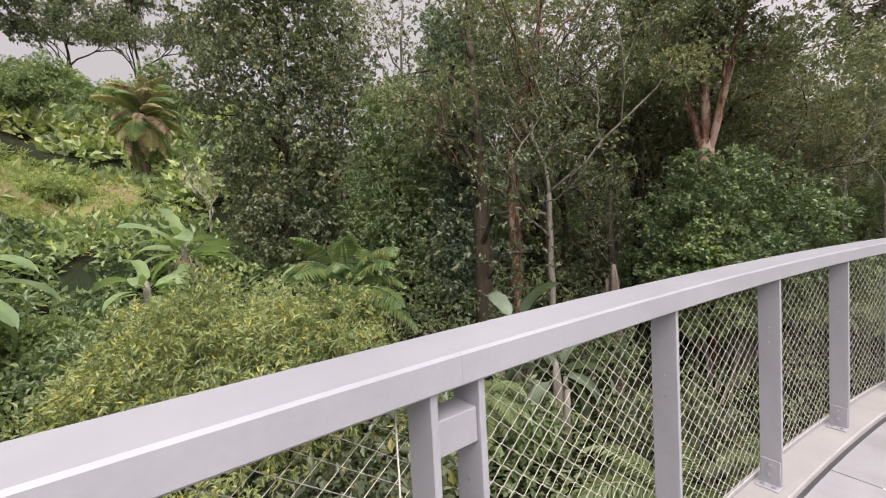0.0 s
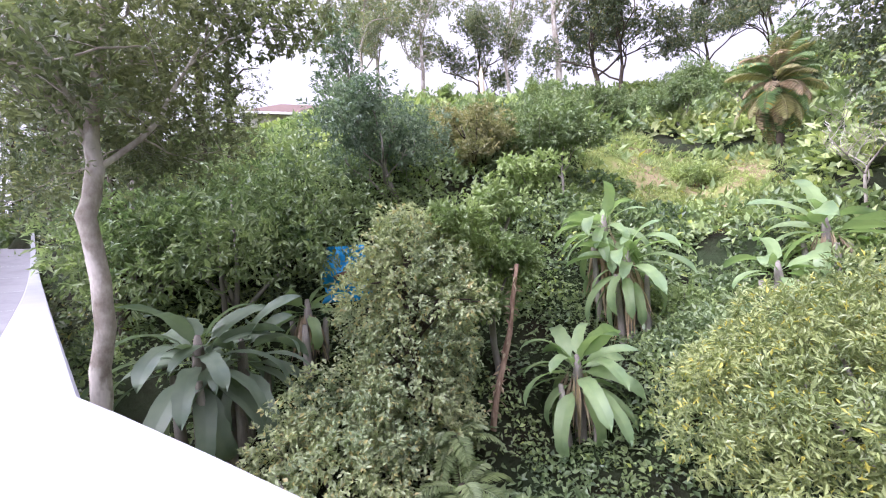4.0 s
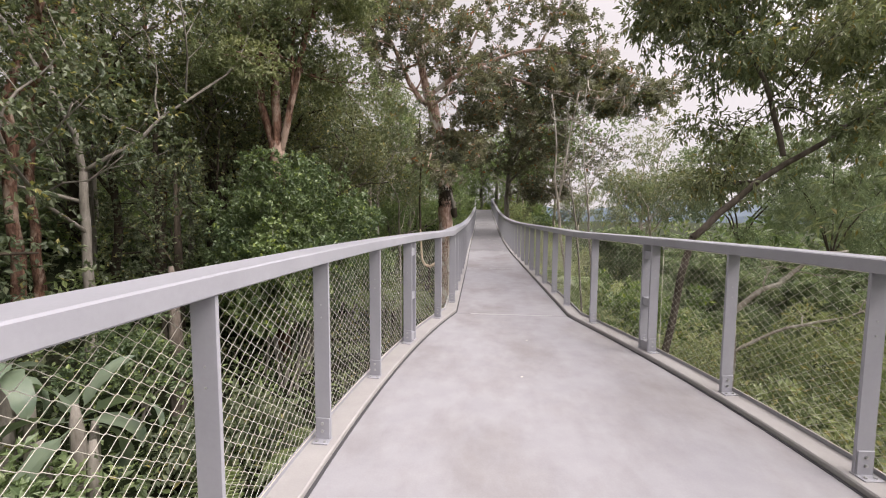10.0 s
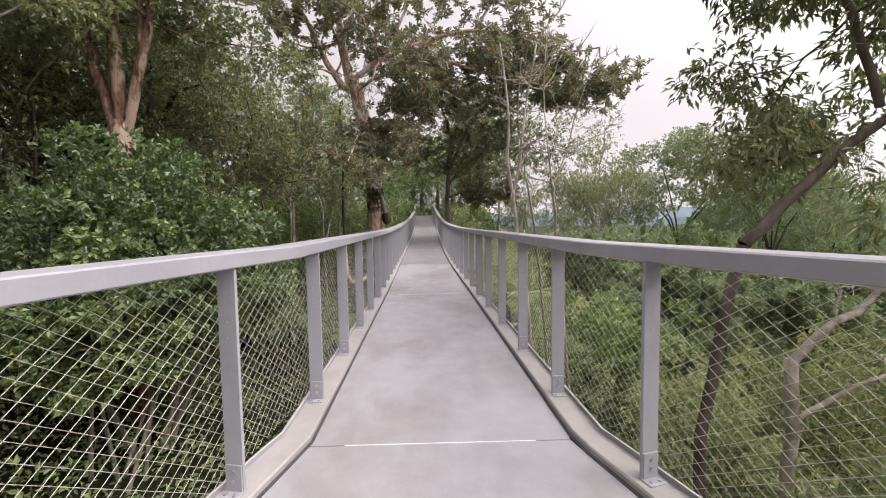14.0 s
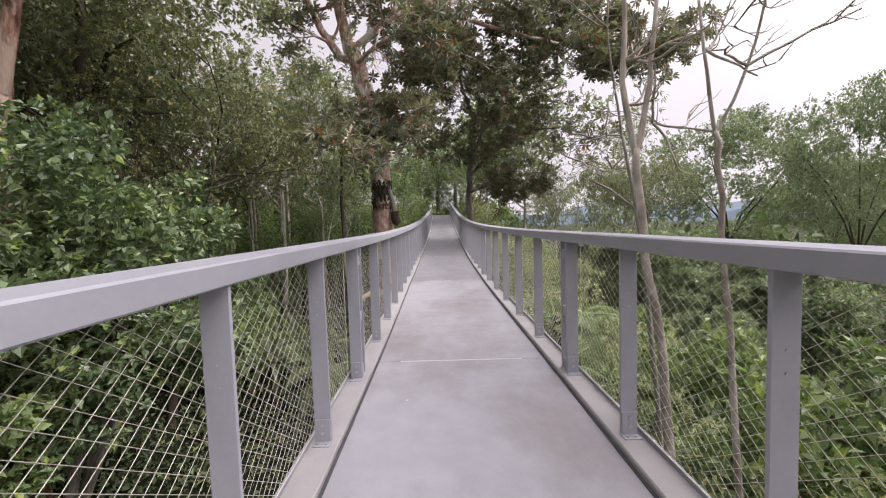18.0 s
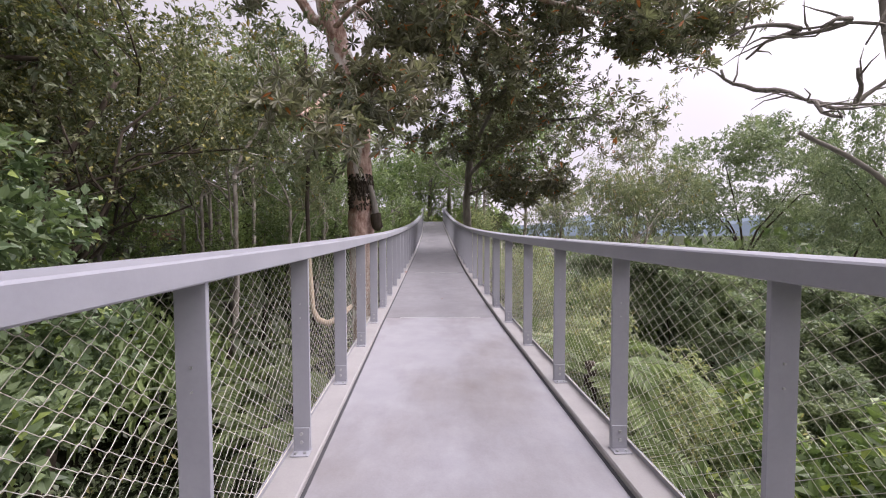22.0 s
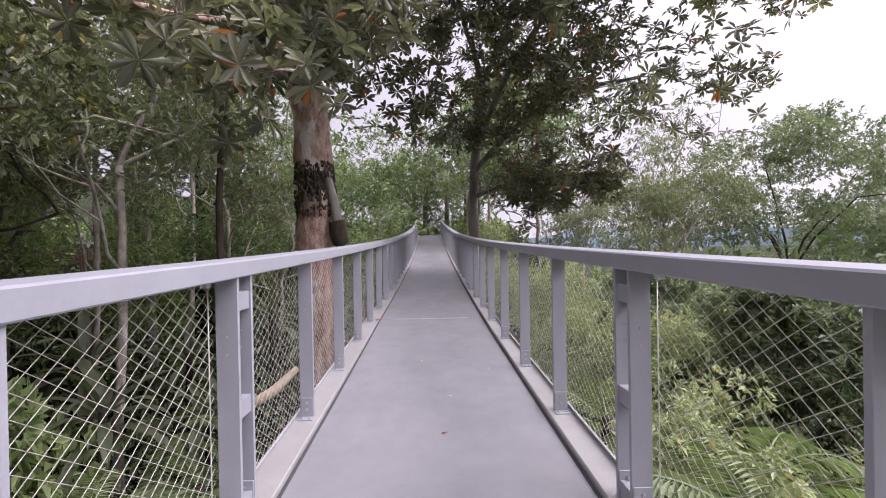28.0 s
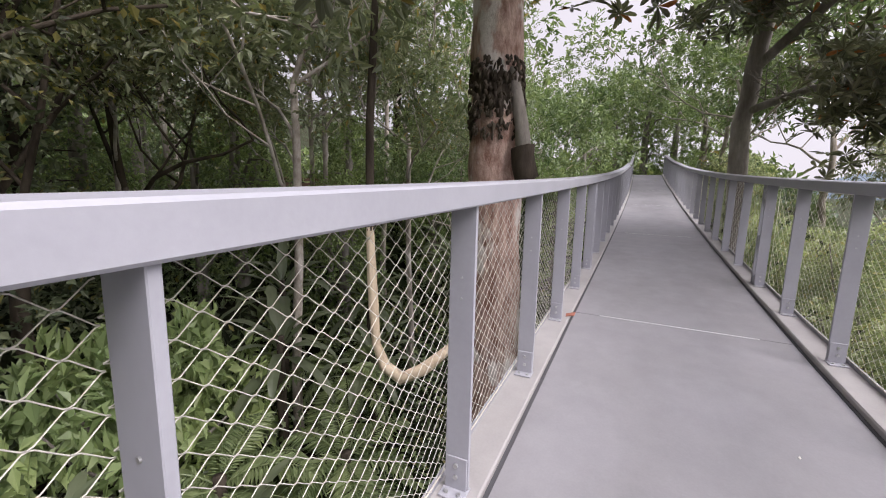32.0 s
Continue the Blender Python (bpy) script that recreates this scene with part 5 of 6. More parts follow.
boughs(second, BARK_GREY, rng, [(1.6, 30.2, 6.6), (2.6, 29.6, 8.8), (3.4, 29.0, 10.6)], 0.09, 0.04, out, 2, 3, 1.8)
out = [p for p in out if p[2] > 4.2 or p[0] > 1.7]
more = billow(rng, [(2.5, 29.2, 6.6, 2.1, 1.8, 2.4), (4.1, 27.6, 5.4, 1.7, 1.6, 2.0), (2.9, 29.2, 3.4, 1.2, 1.2, 1.5), (4.6, 26.8, 7.4, 1.8, 1.4, 1.5), (5.2, 25.8, 5.6, 0.9, 0.8, 0.8), (3.6, 24.6, 3.9, 0.5, 0.5, 0.5), (0.6, 29.2, 8.8, 1.5, 1.5, 1.4), (0.5, 30.0, 5.6, 1.1, 0.9, 1.3), (2.6, 30.0, 2.3, 1.0, 0.9, 0.9)], 300)
under("crown", rosettes("crown", np.concatenate([np.array(out), more]), 0.6, rng, LEAF_CROWN, 2, 9, 0.23, 0.068), second)

# ---- the open east side ----
gum = broad_tree("tree", "open gum tree with drooping grey-green leaves", 71, 13, 0.17, BARK_LICHEN, LEAF_GUM, 0.4, 2, 0.9, 3, 1.1, 11, 6, 0.26, 0.065, hang=0.6, group="gum trees", lift=0.15)
put(gum, 14.8, 44.0, 0, 1.25)
near_gum = stand("tree", "leafy gum with long arching branches near the rail", "tree", "gum trees")
rng = np.random.default_rng(73)
out = []
zb = float(ground(3.4, 9.5))
boughs(near_gum, BARK_BROWN, rng, [(3.3, 9.7, zb - 0.4), (3.35, 9.6, -2.0), (3.75, 9.4, 1.1)], 0.075, 0.06, [], 0, 99, name="trunk")
boughs(near_gum, BARK_BROWN, rng, [(3.75, 9.4, 1.1), (4.6, 9.35, 2.0), (5.45, 9.35, 2.6), (6.8, 9.1, 3.5), (8.2, 8.8, 5.2)], 0.065, 0.03, out, 1, 5, 1.2)
boughs(near_gum, BARK_BROWN, rng, [(5.2, 9.35, 2.6), (5.0, 9.6, 4.0), (4.4, 10.0, 5.6), (4.6, 10.2, 7.4)], 0.045, 0.025, out, 2, 3, 1.3)
boughs(near_gum, BARK_BROWN, rng, [(6.8, 9.1, 3.5), (7.4, 9.4, 5.0), (7.0, 9.6, 6.8)], 0.04, 0.02, out, 2, 3, 1.3)
more = billow(rng, [(5.0, 10.3, 6.2, 1.8, 1.4, 1.8), (7.4, 9.4, 5.6, 2.2, 1.6, 1.9), (4.3, 10.4, 4.2, 0.7, 0.7, 0.9), (8.6, 9.6, 3.6, 1.8, 1.6, 1.4), (6.0, 10.2, 8.4, 2.6, 2.0, 1.2), (7.6, 10.4, 3.0, 1.8, 1.4, 1.0), (10.4, 10.0, 5.4, 2.0, 2.0, 2.2), (4.6, 10.2, 4.7, 0.9, 0.7, 0.9), (6.2, 9.7, 4.6, 1.3, 0.8, 1.2), (3.5, 10.1, 6.0, 0.9, 0.7, 1.0), (5.3, 10.0, 6.6, 1.4, 0.8, 1.0)], 260)
more = np.concatenate([more, billow(rng, [(3.8, 10.3, 5.6, 0.9, 0.6, 1.1), (4.8, 10.3, 6.3, 1.0, 0.6, 1.0), (4.7, 10.0, 4.7, 0.8, 0.6, 0.7), (6.0, 9.8, 5.0, 1.1, 0.7, 1.2)], 110)])
under("crown", foliage("crown", np.concatenate([np.array(out), more]), 0.5, rng, LEAF_GUM, 11, 6, 0.15, 0.045, 0.8, 0.15, 0.5), near_gum)
fallen = stand("dead_tree", "pale dead tree with a crooked leaning limb", "tree", "leafless trees")
zb = float(ground(5.0, 10.0))
boughs(fallen, BARK_LICHEN, rng, [(5.0, 10.0, zb - 0.4), (4.9, 10.0, -2.4), (4.8, 9.9, -0.4)], 0.09, 0.075, [], 0, 99, name="trunk")
boughs(fallen, BARK_LICHEN, rng, [(4.8, 9.9, -0.45), (5.3, 9.85, 0.1), (5.7, 9.9, 0.2), (6.2, 9.95, 0.75), (6.9, 10.0, 0.85)], 0.055, 0.025, [], 1, 5, 0.7)
boughs(fallen, BARK_LICHEN, rng, [(4.9, 9.9, -1.2), (5.8, 9.8, -0.6), (6.8, 9.9, -0.5), (7.6, 10.1, -0.2)], 0.035, 0.015, [], 1, 5, 0.6)

round_tree = broad_tree("tree", "round-topped tree on the valley side", 72, 12, 0.25, BARK_GREY, LEAF_MID, 0.35, 2, 1.0, 4, 1.5, 24, 6, 0.19, 0.09, group="valley trees", lift=0.05)
put(round_tree, 44, 52, 0, 1.2)
for x, y, s, k in ((36, 62, 0.8, 1), (40, 14, 0.8, 1), (26, 12, 1.1, 0), (10, 5, 0.9, 0), (16, 8, 1.1, 0), (12.5, 12.2, 0.95, 0), (8.2, 40, 0.6, 0), (17.5, 48, 1.1, 0)):
    copy_thing((gum, round_tree)[k], spot(x, y, x * 31, s))
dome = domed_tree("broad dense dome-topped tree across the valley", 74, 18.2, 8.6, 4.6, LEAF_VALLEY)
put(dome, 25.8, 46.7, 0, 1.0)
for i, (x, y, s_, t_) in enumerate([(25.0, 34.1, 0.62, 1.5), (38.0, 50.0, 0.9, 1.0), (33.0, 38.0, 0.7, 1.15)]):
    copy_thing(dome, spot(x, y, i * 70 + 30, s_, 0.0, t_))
low_dome = domed_tree("leafy tree below the walkway on the valley side, paled for haze", 75, 7.2, 2.9, 2.4, LEAF_VALLEY, 0.18)
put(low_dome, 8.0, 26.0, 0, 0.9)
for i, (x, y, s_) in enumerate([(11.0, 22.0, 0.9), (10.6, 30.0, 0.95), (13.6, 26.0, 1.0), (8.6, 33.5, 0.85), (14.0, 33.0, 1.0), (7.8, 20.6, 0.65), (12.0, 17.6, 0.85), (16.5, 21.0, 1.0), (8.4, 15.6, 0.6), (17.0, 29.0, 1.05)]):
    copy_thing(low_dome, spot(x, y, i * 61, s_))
slim = stand("bare_tree", "pale slender leafless tree leaning beside the rail", "tree", "leafless trees")
rng = np.random.default_rng(84)
zb = float(ground(2.2, 12.8))
boughs(slim, BARK_LICHEN, rng, [(2.3, 12.8, zb - 0.4), (2.25, 12.75, -2.0), (2.05, 12.7, 0.1), (1.87, 12.7, 1.0), (1.8, 12.7, 2.0)], 0.05, 0.034, [], 0, 99, name="trunk")
boughs(slim, BARK_LICHEN, rng, [(1.8, 12.7, 1.95), (1.68, 12.75, 2.6), (1.78, 12.8, 3.4), (1.6, 12.9, 4.8)], 0.032, 0.014, [], 1, 5, 0.7, 0.6, 0.4, 2)
boughs(slim, BARK_LICHEN, rng, [(1.82, 12.7, 2.0), (1.96, 12.75, 2.6), (2.02, 12.8, 3.3), (2.3, 12.9, 4.8)], 0.03, 0.013, [], 1, 5, 0.7, 0.6, 0.4, 2)
forked = stand("bare_tree", "leafless grey tree with wide forking branches by the rail", "tree", "leafless trees")
zb = float(ground(3.0, 12.9))
boughs(forked, BARK_LICHEN, rng, [(3.1, 12.9, zb - 0.4), (2.95, 12.88, -2.0), (2.75, 12.85, 0.4), (2.62, 12.8, 1.6), (2.58, 12.8, 2.15)], 0.0372, 0.0236, [], 0, 99, name="trunk")
boughs(forked, BARK_LICHEN, rng, [(2.58, 12.8, 2.1), (2.5, 12.85, 2.9), (2.42, 12.9, 3.9), (2.55, 13.0, 5.2)], 0.0186, 0.0062, [], 2, 4, 0.9, 0.8, 0.2, 2)
boughs(forked, BARK_LICHEN, rng, [(2.58, 12.8, 2.15), (2.35, 12.92, 2.22), (2.1, 13.02, 2.28), (1.92, 13.1, 2.5)], 0.0112, 0.0043, [], 1, 4, 0.5, 0.7, 0.3, 2)
boughs(forked, BARK_LICHEN, rng, [(2.6, 12.8, 2.15), (2.85, 12.75, 2.7), (3.0, 12.7, 3.5), (3.4, 12.6, 4.6)], 0.0161, 0.0062, [], 2, 4, 0.8, 0.8, 0.2, 2)
leaning = stand("bare_tree", "leafless dark-stemmed tree leaning towards the rail", "tree", "leafless trees")
zb = float(ground(2.9, 14.5))
boughs(leaning, BARK_GREY, rng, [(3.1, 14.5, zb - 0.4), (2.95, 14.5, -2.0), (2.78, 14.5, 0.4), (2.62, 14.55, 1.6), (2.48, 14.6, 2.5)], 0.0372, 0.0223, [], 0, 99, name="trunk")
boughs(leaning, BARK_GREY, rng, [(2.48, 14.6, 2.45), (2.4, 14.62, 3.1), (2.28, 14.65, 3.9), (2.4, 14.7, 5.2)], 0.0198, 0.0074, [], 2, 4, 0.8, 0.9, 0.1, 2)
boughs(leaning, BARK_GREY, rng, [(2.55, 14.58, 2.05), (2.35, 14.62, 2.06), (2.15, 14.7, 2.1), (1.98, 14.8, 2.2)], 0.0099, 0.0037, [], 1, 4, 0.3, 0.8, 0.1, 2)
boughs(leaning, BARK_GREY, rng, [(2.47, 14.6, 2.5), (2.28, 14.62, 2.52), (2.05, 14.66, 2.5)], 0.0099, 0.0056, [], 1, 4, 0.4, 0.8, 0.1, 2)
boughs(leaning, BARK_GREY, rng, [(2.62, 14.55, 1.5), (2.4, 14.6, 1.72), (2.08, 14.68, 1.92)], 0.0161, 0.0124, [], 0, 99, name="broken_limb")
put(bare_tree("bare_tree", "leafless pale shrub on the hillside", 82, 4.2, 0.05, BARK_LICHEN, 0.3, 3, 0.9, 3, 0.3), -22.5, 0.65, 0, 1.35)
olive = shrub("bush", "loose olive-green scrub bush below the rail", 29, 1.9, 4.0, LEAF_SPRAY, 60, 34, 6, 0.13, 0.05, group="gully bushes", hang=0.15, clump=0.26)
put(olive, 4.7, 6.8, 0, 1.0)
for i, (x, y, s_) in enumerate([(4.3, 4.4, 0.9), (6.4, 8.6, 1.1), (4.6, 11.4, 0.85), (7.4, 5.6, 1.1), (3.9, 14.6, 0.8), (6.2, 13.2, 0.95), (9.4, 9.4, 1.1), (3.9, 16.6, 0.7), (8.8, 12.6, 1.1), (3.5, 22.4, 0.95), (5.0, 19.4, 0.8)]):
    copy_thing(olive, spot(x, y, i * 73, s_, 0.2))
thicket("valley_scrub", "grey-green scrub falling towards the valley", 121, (2.6, 18, -8, 46), 260, (0.7, 1.7), (0.8, 2.4), [LEAF_GUM, LEAF_OLIVE, LEAF_MID, LEAF_BLUE, LEAF_DARK], 70000, 0.16, narrow=0.48)
thicket("far_valley_woods", "woodland across the valley", 122, (18, 110, -40, 120), 260, (3.0, 7.0), (4, 11), [LEAF_BLUE, LEAF_OLIVE, LEAF_MID], 24000, 0.34)
thicket("end_scrub", "sunlit bushes where the walkway meets the hill", 123, (-14, 10, 44, 66), 90, (0.8, 1.8), (0.8, 2.4), [LEAF_BRIGHT, LEAF_YELLOW, LEAF_MID], 18000, 0.2)
thicket("south_scrub", "green bushes below the southern walkway", 124, (-9, 14, -64, -6), 210, (0.8, 1.8), (1.0, 3.4), [LEAF_MID, LEAF_DARK, LEAF_BRIGHT], 38000, 0.22, clear=lambda x, y: (x < -0.5) & (y > -16))

# ---- skyline trees west ----
sky_dark = broad_tree("tree", "dark tall tree on the ridge", 91, 14, 0.25, BARK_DARK, LEAF_DARK, 0.3, 2, 0.6, 3, 1.2, 18, 6, 0.3, 0.14, group="ridge trees")
put(sky_dark, -52.4, -18.1, 0, 1.3)
sky_pale = broad_tree("tree", "thin pale gum on the ridge", 92, 15, 0.22, BARK_LICHEN, LEAF_GUM, 0.5, 2, 0.7, 3, 1.2, 12, 6, 0.28, 0.09, group="ridge trees")
put(sky_pale, -39.4, -39.3, 0, 1.55)
for x, y, s, k in ((-48.4, -36.6, 1.1, 0), (-60.4, -4.2, 0.95, 0), (-59.6, -10.3, 0.85, 0), (-49.8, -25.0, 1.5, 1), (-52.0, -21.0, 1.3, 0), (-50.5, -33.0, 1.0, 1), (-62, 6, 0.9, 0), (-34, -41, 1.0, 1), (-29, -38, 0.8, 1)):
    copy_thing((sky_dark, sky_pale)[k], spot(x, y, x * 17, s * 0.88))

hill_tree = broad_tree("tree", "small leafy tree on the hillside", 93, 6.5, 0.1, BARK_GREY, LEAF_MID, 0.3, 2, 0.85, 3, 0.8, 10, 6, 0.28, 0.13, group="hillside trees")
hill_light = broad_tree("tree", "small light green tree on the hillside", 94, 6.0, 0.1, BARK_GREY, LEAF_BRIGHT, 0.3, 2, 0.85, 3, 0.8, 10, 6, 0.28, 0.13, group="hillside trees")
put(hill_tree, -22.0, -12.0, 0, 0.6)
put(hill_light, -27.5, -15.0, 0, 0.5)
for i, (x, y, s) in enumerate([(-19.5, -9.8, 0.85), (-31, -19.5, 0.5), (-34, -13, 0.6), (-38, -20, 0.6), (-39, -9, 0.95), (-30, -28, 0.55), (-44, -15, 0.6), (-46, -6, 1.0), (-38, -2, 1.0), (-25, -22, 0.5), (-52, -12, 0.75), (-42, -25, 0.6)]):
    copy_thing((hill_tree, hill_light)[i % 2], spot(x, y, i * 71, s / 0.6))

# ---- by the southern length of the walkway ----
south_tree = stand("tree", "tree with a pale curved lichen-spotted trunk", "tree")
rng = np.random.default_rng(64)
out = []
zb = float(ground(-1.35, -8.1))
boughs(south_tree, BARK_LICHEN, rng, [(-1.35, -8.12, zb - 0.4), (-1.36, -8.12, -0.5), (-1.6, -8.1, 0.7), (-1.45, -8.1, 2.1), (-1.6, -8.1, 3.15)], 0.15, 0.12, [], 0, 99, name="trunk")
boughs(south_tree, BARK_LICHEN, rng, [(-1.6, -8.1, 3.15), (-1.58, -8.1, 4.0), (-1.9, -8.1, 5.6), (-1.8, -8.5, 8.0)], 0.11, 0.04, out, 2, 3, 1.9)
boughs(south_tree, BARK_LICHEN, rng, [(-1.6, -8.1, 3.1), (-2.4, -8.0, 3.84), (-2.7, -7.9, 4.6), (-3.4, -8.2, 5.8)], 0.05, 0.02, out, 2, 3, 1.6)
boughs(south_tree, BARK_LICHEN, rng, [(-1.6, -8.1, 3.4), (-0.8, -8.4, 4.8), (-0.3, -8.8, 6.4)], 0.08, 0.03, out, 2, 3, 1.6)
under("crown", foliage("crown", out, 0.65, rng, LEAF_OLIVE, 8, 6, 0.13, 0.06), south_tree)
for i, (x, y) in enumerate([(-2.6, -18.1), (-3.2, -15.4), (5.5, -24), (-5, -30), (7, -18), (9, -10), (12, -16), (5, -33), (-3, -41), (0, -53), (5, -54), (-6, -50), (12, -34)]):
    copy_thing((forest_c, forest_b)[i % 2], spot(x, y, i * 63, 0.9))

for i, (x, y, s) in enumerate([(-3.4, -16.0, 0.8), (-5.8, -17.6, 0.9), (-2.9, -19.0, 1.0), (-2.6, -14.0, 0.7), (-7.8, -19.8, 0.8), (-3.4, -23.5, 1.0), (5.2, -24.0, 1.0), (-2.8, -28.5, 1.1), (5.6, -31.0, 1.1), (-3.2, -27.0, 1.4), (-3.0, -34.0, 1.6), (-2.6, -41.0, 1.6), (5.8, -38.0, 1.6), (5.9, -45.0, 1.6), (-0.8, -51.5, 1.8), (2.4, -51.5, 1.8), (5.6, -52.0, 1.8)]):
    copy_thing(sapling_dark, spot(x, y, i * 91, s))

# ---- palms and ferns ----
FROND = [frond(2.3, 0.62, 60, 1.5, 0.5, LEAF_FROND, 0.04), frond(2.2, 0.58, 56, 2.1, 0.6, LEAF_FROND, 0.04)]
FERN = [frond(1.6, 0.42, 34, 1.7, 0.15, LEAF_FERN, 0.06, 0.08), frond(1.5, 0.4, 32, 2.1, 0.2, LEAF_FERN, 0.06, 0.08)]
GOLD = [frond(2.0, 0.5, 40, 1.5, 0.4, LEAF_GOLD, 0.06), frond(2.1, 0.5, 38, 1.9, 0.5, LEAF_FROND, 0.06), frond(1.8, 0.45, 36, 2.2, 0.5, LEAF_DRY, 0.05)]
put(palm("palm", "low feathery palm with arching fronds", 1, FROND, 1.0, 30, (-22, 75)), -12.4, 3.9, 0, 1.1, 1.7)
put(palm("palm", "golden-tipped palm on the hillside", 2, GOLD, 3.4, 60, (-25, 120)), -31.2, -2.3, 0, 1.3)
fern = palm("tree_fern", "bright green tree fern seen from above", 3, FERN, 2.2, 14, (10, 70), 0.1, "tree ferns")
put(fern, -2.9, 3.2, 0, 1.0, 0.0)
copy_thing(fern, spot(-7.7, 5.4, 30, 0.8, 0.3))
for x, y, s in ((-3.4, 5.6, 1.1), (-2.8, 7.8, 0.9), (-3.9, 1.0, 1.0), (-6.2, -5.4, 0.8), (-6.9, -6.2, 0.7), (3.2, 20.9, 1.5), (4.4, 22.8, 1.3), (3.0, 24.4, 1.4), (3.6, 17.6, 1.2), (-3.6, 20.5, 0.9), (-5.2, 23.0, 1.0), (-6.0, 26.5, 0.9), (-4.4, 24.6, 1.0)):
    copy_thing(fern, spot(x, y, x * 50, s))

STRAP = [blade(1.5, 0.22, 1.3, 0.2, 0.2, 5, 8, LEAF_DARK, 0.1), blade(1.4, 0.2, 1.9, 0.2, 0.2, 6, 8, LEAF_DARK, 0.1)]
cycad = palm("strap_leaf_plant", "dark strap-leaved plant under the trees", 7, STRAP, 2.3, 18, (0, 85), 0.09, "strap-leaved plants")
put(cycad, -5.6, 27.0)
copy_thing(bright_bush, spot(-8.0, 23.4, 70, 1.2, 0.6, 1.6))
for x, y, s in ((-7.3, 29.2, 1.1), (-4.3, 30.6, 1.0), (-6.9, 25.6, 1.1), (-8.6, 27.2, 1.2), (-6.2, 32.4, 1.1), (-5.6, 21.4, 0.85), (-4.4, 22.6, 0.8)):
    copy_thing(cycad, spot(x, y, x * 70, s))
fresh_low = shrub("bush", "fresh broad-leaved bush below the rail", 30, 1.5, 4.0, LEAF_FRESH, 30, 22, 6, 0.2, 0.1, group="gully bushes", clump=0.34)
put(fresh_low, 4.8, 17.3, 0, 1.1)
copy_thing(fresh_low, spot(4.9, 14.6, 100, 1.0))
copy_thing(fresh_low, spot(6.6, 16.6, 200, 1.0))
copy_thing(fresh_low, spot(5.6, 26.4, 40, 1.0))
tall_scrub = shrub("bush", "tall grey-green bush beyond the rail", 27, 1.7, 4.6, LEAF_SPRAY, 40, 40, 6, 0.15, 0.055, group="gully bushes", hang=0.2, clump=0.34)
put(tall_scrub, 4.4, 24.4, 0, 1.0)
for x, y, s in ((5.6, 27.4, 1.1), (3.9, 29.6, 1.0), (6.2, 22.4, 0.8), (4.6, 33.6, 0.95), (7.6, 30.4, 1.0), (2.9, 35.5, 0.8), (2.8, 40.0, 0.8)):
    copy_thing(tall_scrub, spot(x, y, x * 70, s))

# ---- creeping leaves over the ground ----
rng = np.random.default_rng(78)
n = 28000
px = np.concatenate([rng.uniform(-16, -3, n // 2), rng.uniform(-9, 7, n // 2)])
py = np.concatenate([rng.uniform(-12, 8, n // 2), rng.uniform(-4, 32, n // 2)])
pp = np.stack([px, py, ground(px, py) + rng.uniform(0.0, 0.35, n)], -1)
v, f = leaves(pp, rng.standard_normal((n, 3)) * np.array([1, 1, 0.4]), np.broadcast_to([0.0, 0, 1], (n, 3)) + rng.standard_normal((n, 3)) * 0.4, rng.uniform(0.12, 0.26, n), rng.uniform(0.07, 0.14, n))
tagged(new("creeping_leaves", tri_mesh("creeping_leaves", v, f, LEAF_MID)), "creeping green ground cover", "ground cover", "", "stuff")

# ---- small things of the hillside ----
def tarp_mesh():
    k, v, f = 14, [], []
    for i in range(k):
        for j in range(k):
            u, w = i / (k - 1), j / (k - 1)
            v.append((1.15 * (u - 0.5) * (1 - 0.25 * w) + 0.08 * math.sin(9 * w), 0.16 * math.sin(7 * u + 4 * w) + 0.1 * math.sin(13 * u * w + 2) + 0.7 * w, 2.05 * w))
    for i in range(k - 1):
        for j in range(k - 1):
            a = i * k + j
            f += [(a, a + k, a + k + 1), (a, a + k + 1, a + 1)]
    return tri_mesh("sheet", np.array(v), f, TARP, None, True)


tarp = stand("tarpaulin", "crumpled bright blue sheeting on the bank", "tarpaulin")
sheet = under("sheet", tarp_mesh(), tarp)
sheet.modifiers.new("thickness", "SOLIDIFY").thickness = 0.012
tarp.matrix_basis = pose(-7.7, -11.1, float(ground(-7.7, -11.1)) + 0.55, 0, 0, 150) @ Matrix.Diagonal((1.4, 1.0, 0.85, 1))
t = Tubes()
t.add([(-0.22, -0.1, 0.85), (0.0, -0.05, 1.0), (0.2, 0.0, 1.15)], [0.1, 0.14, 0.06], 7, 0.2, np.random.default_rng(3))
under("dead_leaf", t.mesh("dead_leaf", BARK_RED), tarp, "brown dead leaf caught on the sheeting")

house = stand("house", "low house with a red-brown roof on the hill", "house")
bm = bmesh.new()
box(bm, -5.5, 5.5, -3.5, 3.5, -1.5, 2.6)
part("wall", bm, plain("cream_render", (0.6, 0.57, 0.5), 0.8), house)
bm = bmesh.new()
q = [bm.verts.new(p) for p in ((-6.3, -4.3, 2.62), (6.3, -4.3, 2.62), (6.3, 4.3, 2.62), (-6.3, 4.3, 2.62), (-2.6, 0, 5.0), (2.6, 0, 5.0))]
for k in ((0, 1, 5, 4), (2, 3, 4, 5), (1, 2, 5), (3, 0, 4), (3, 2, 1, 0)):
    bm.faces.new([q[i] for i in k])
part("roof", bm, plain("red_brown_roof", (0.14, 0.085, 0.07), 0.8, 0, 0.3, 2), house)
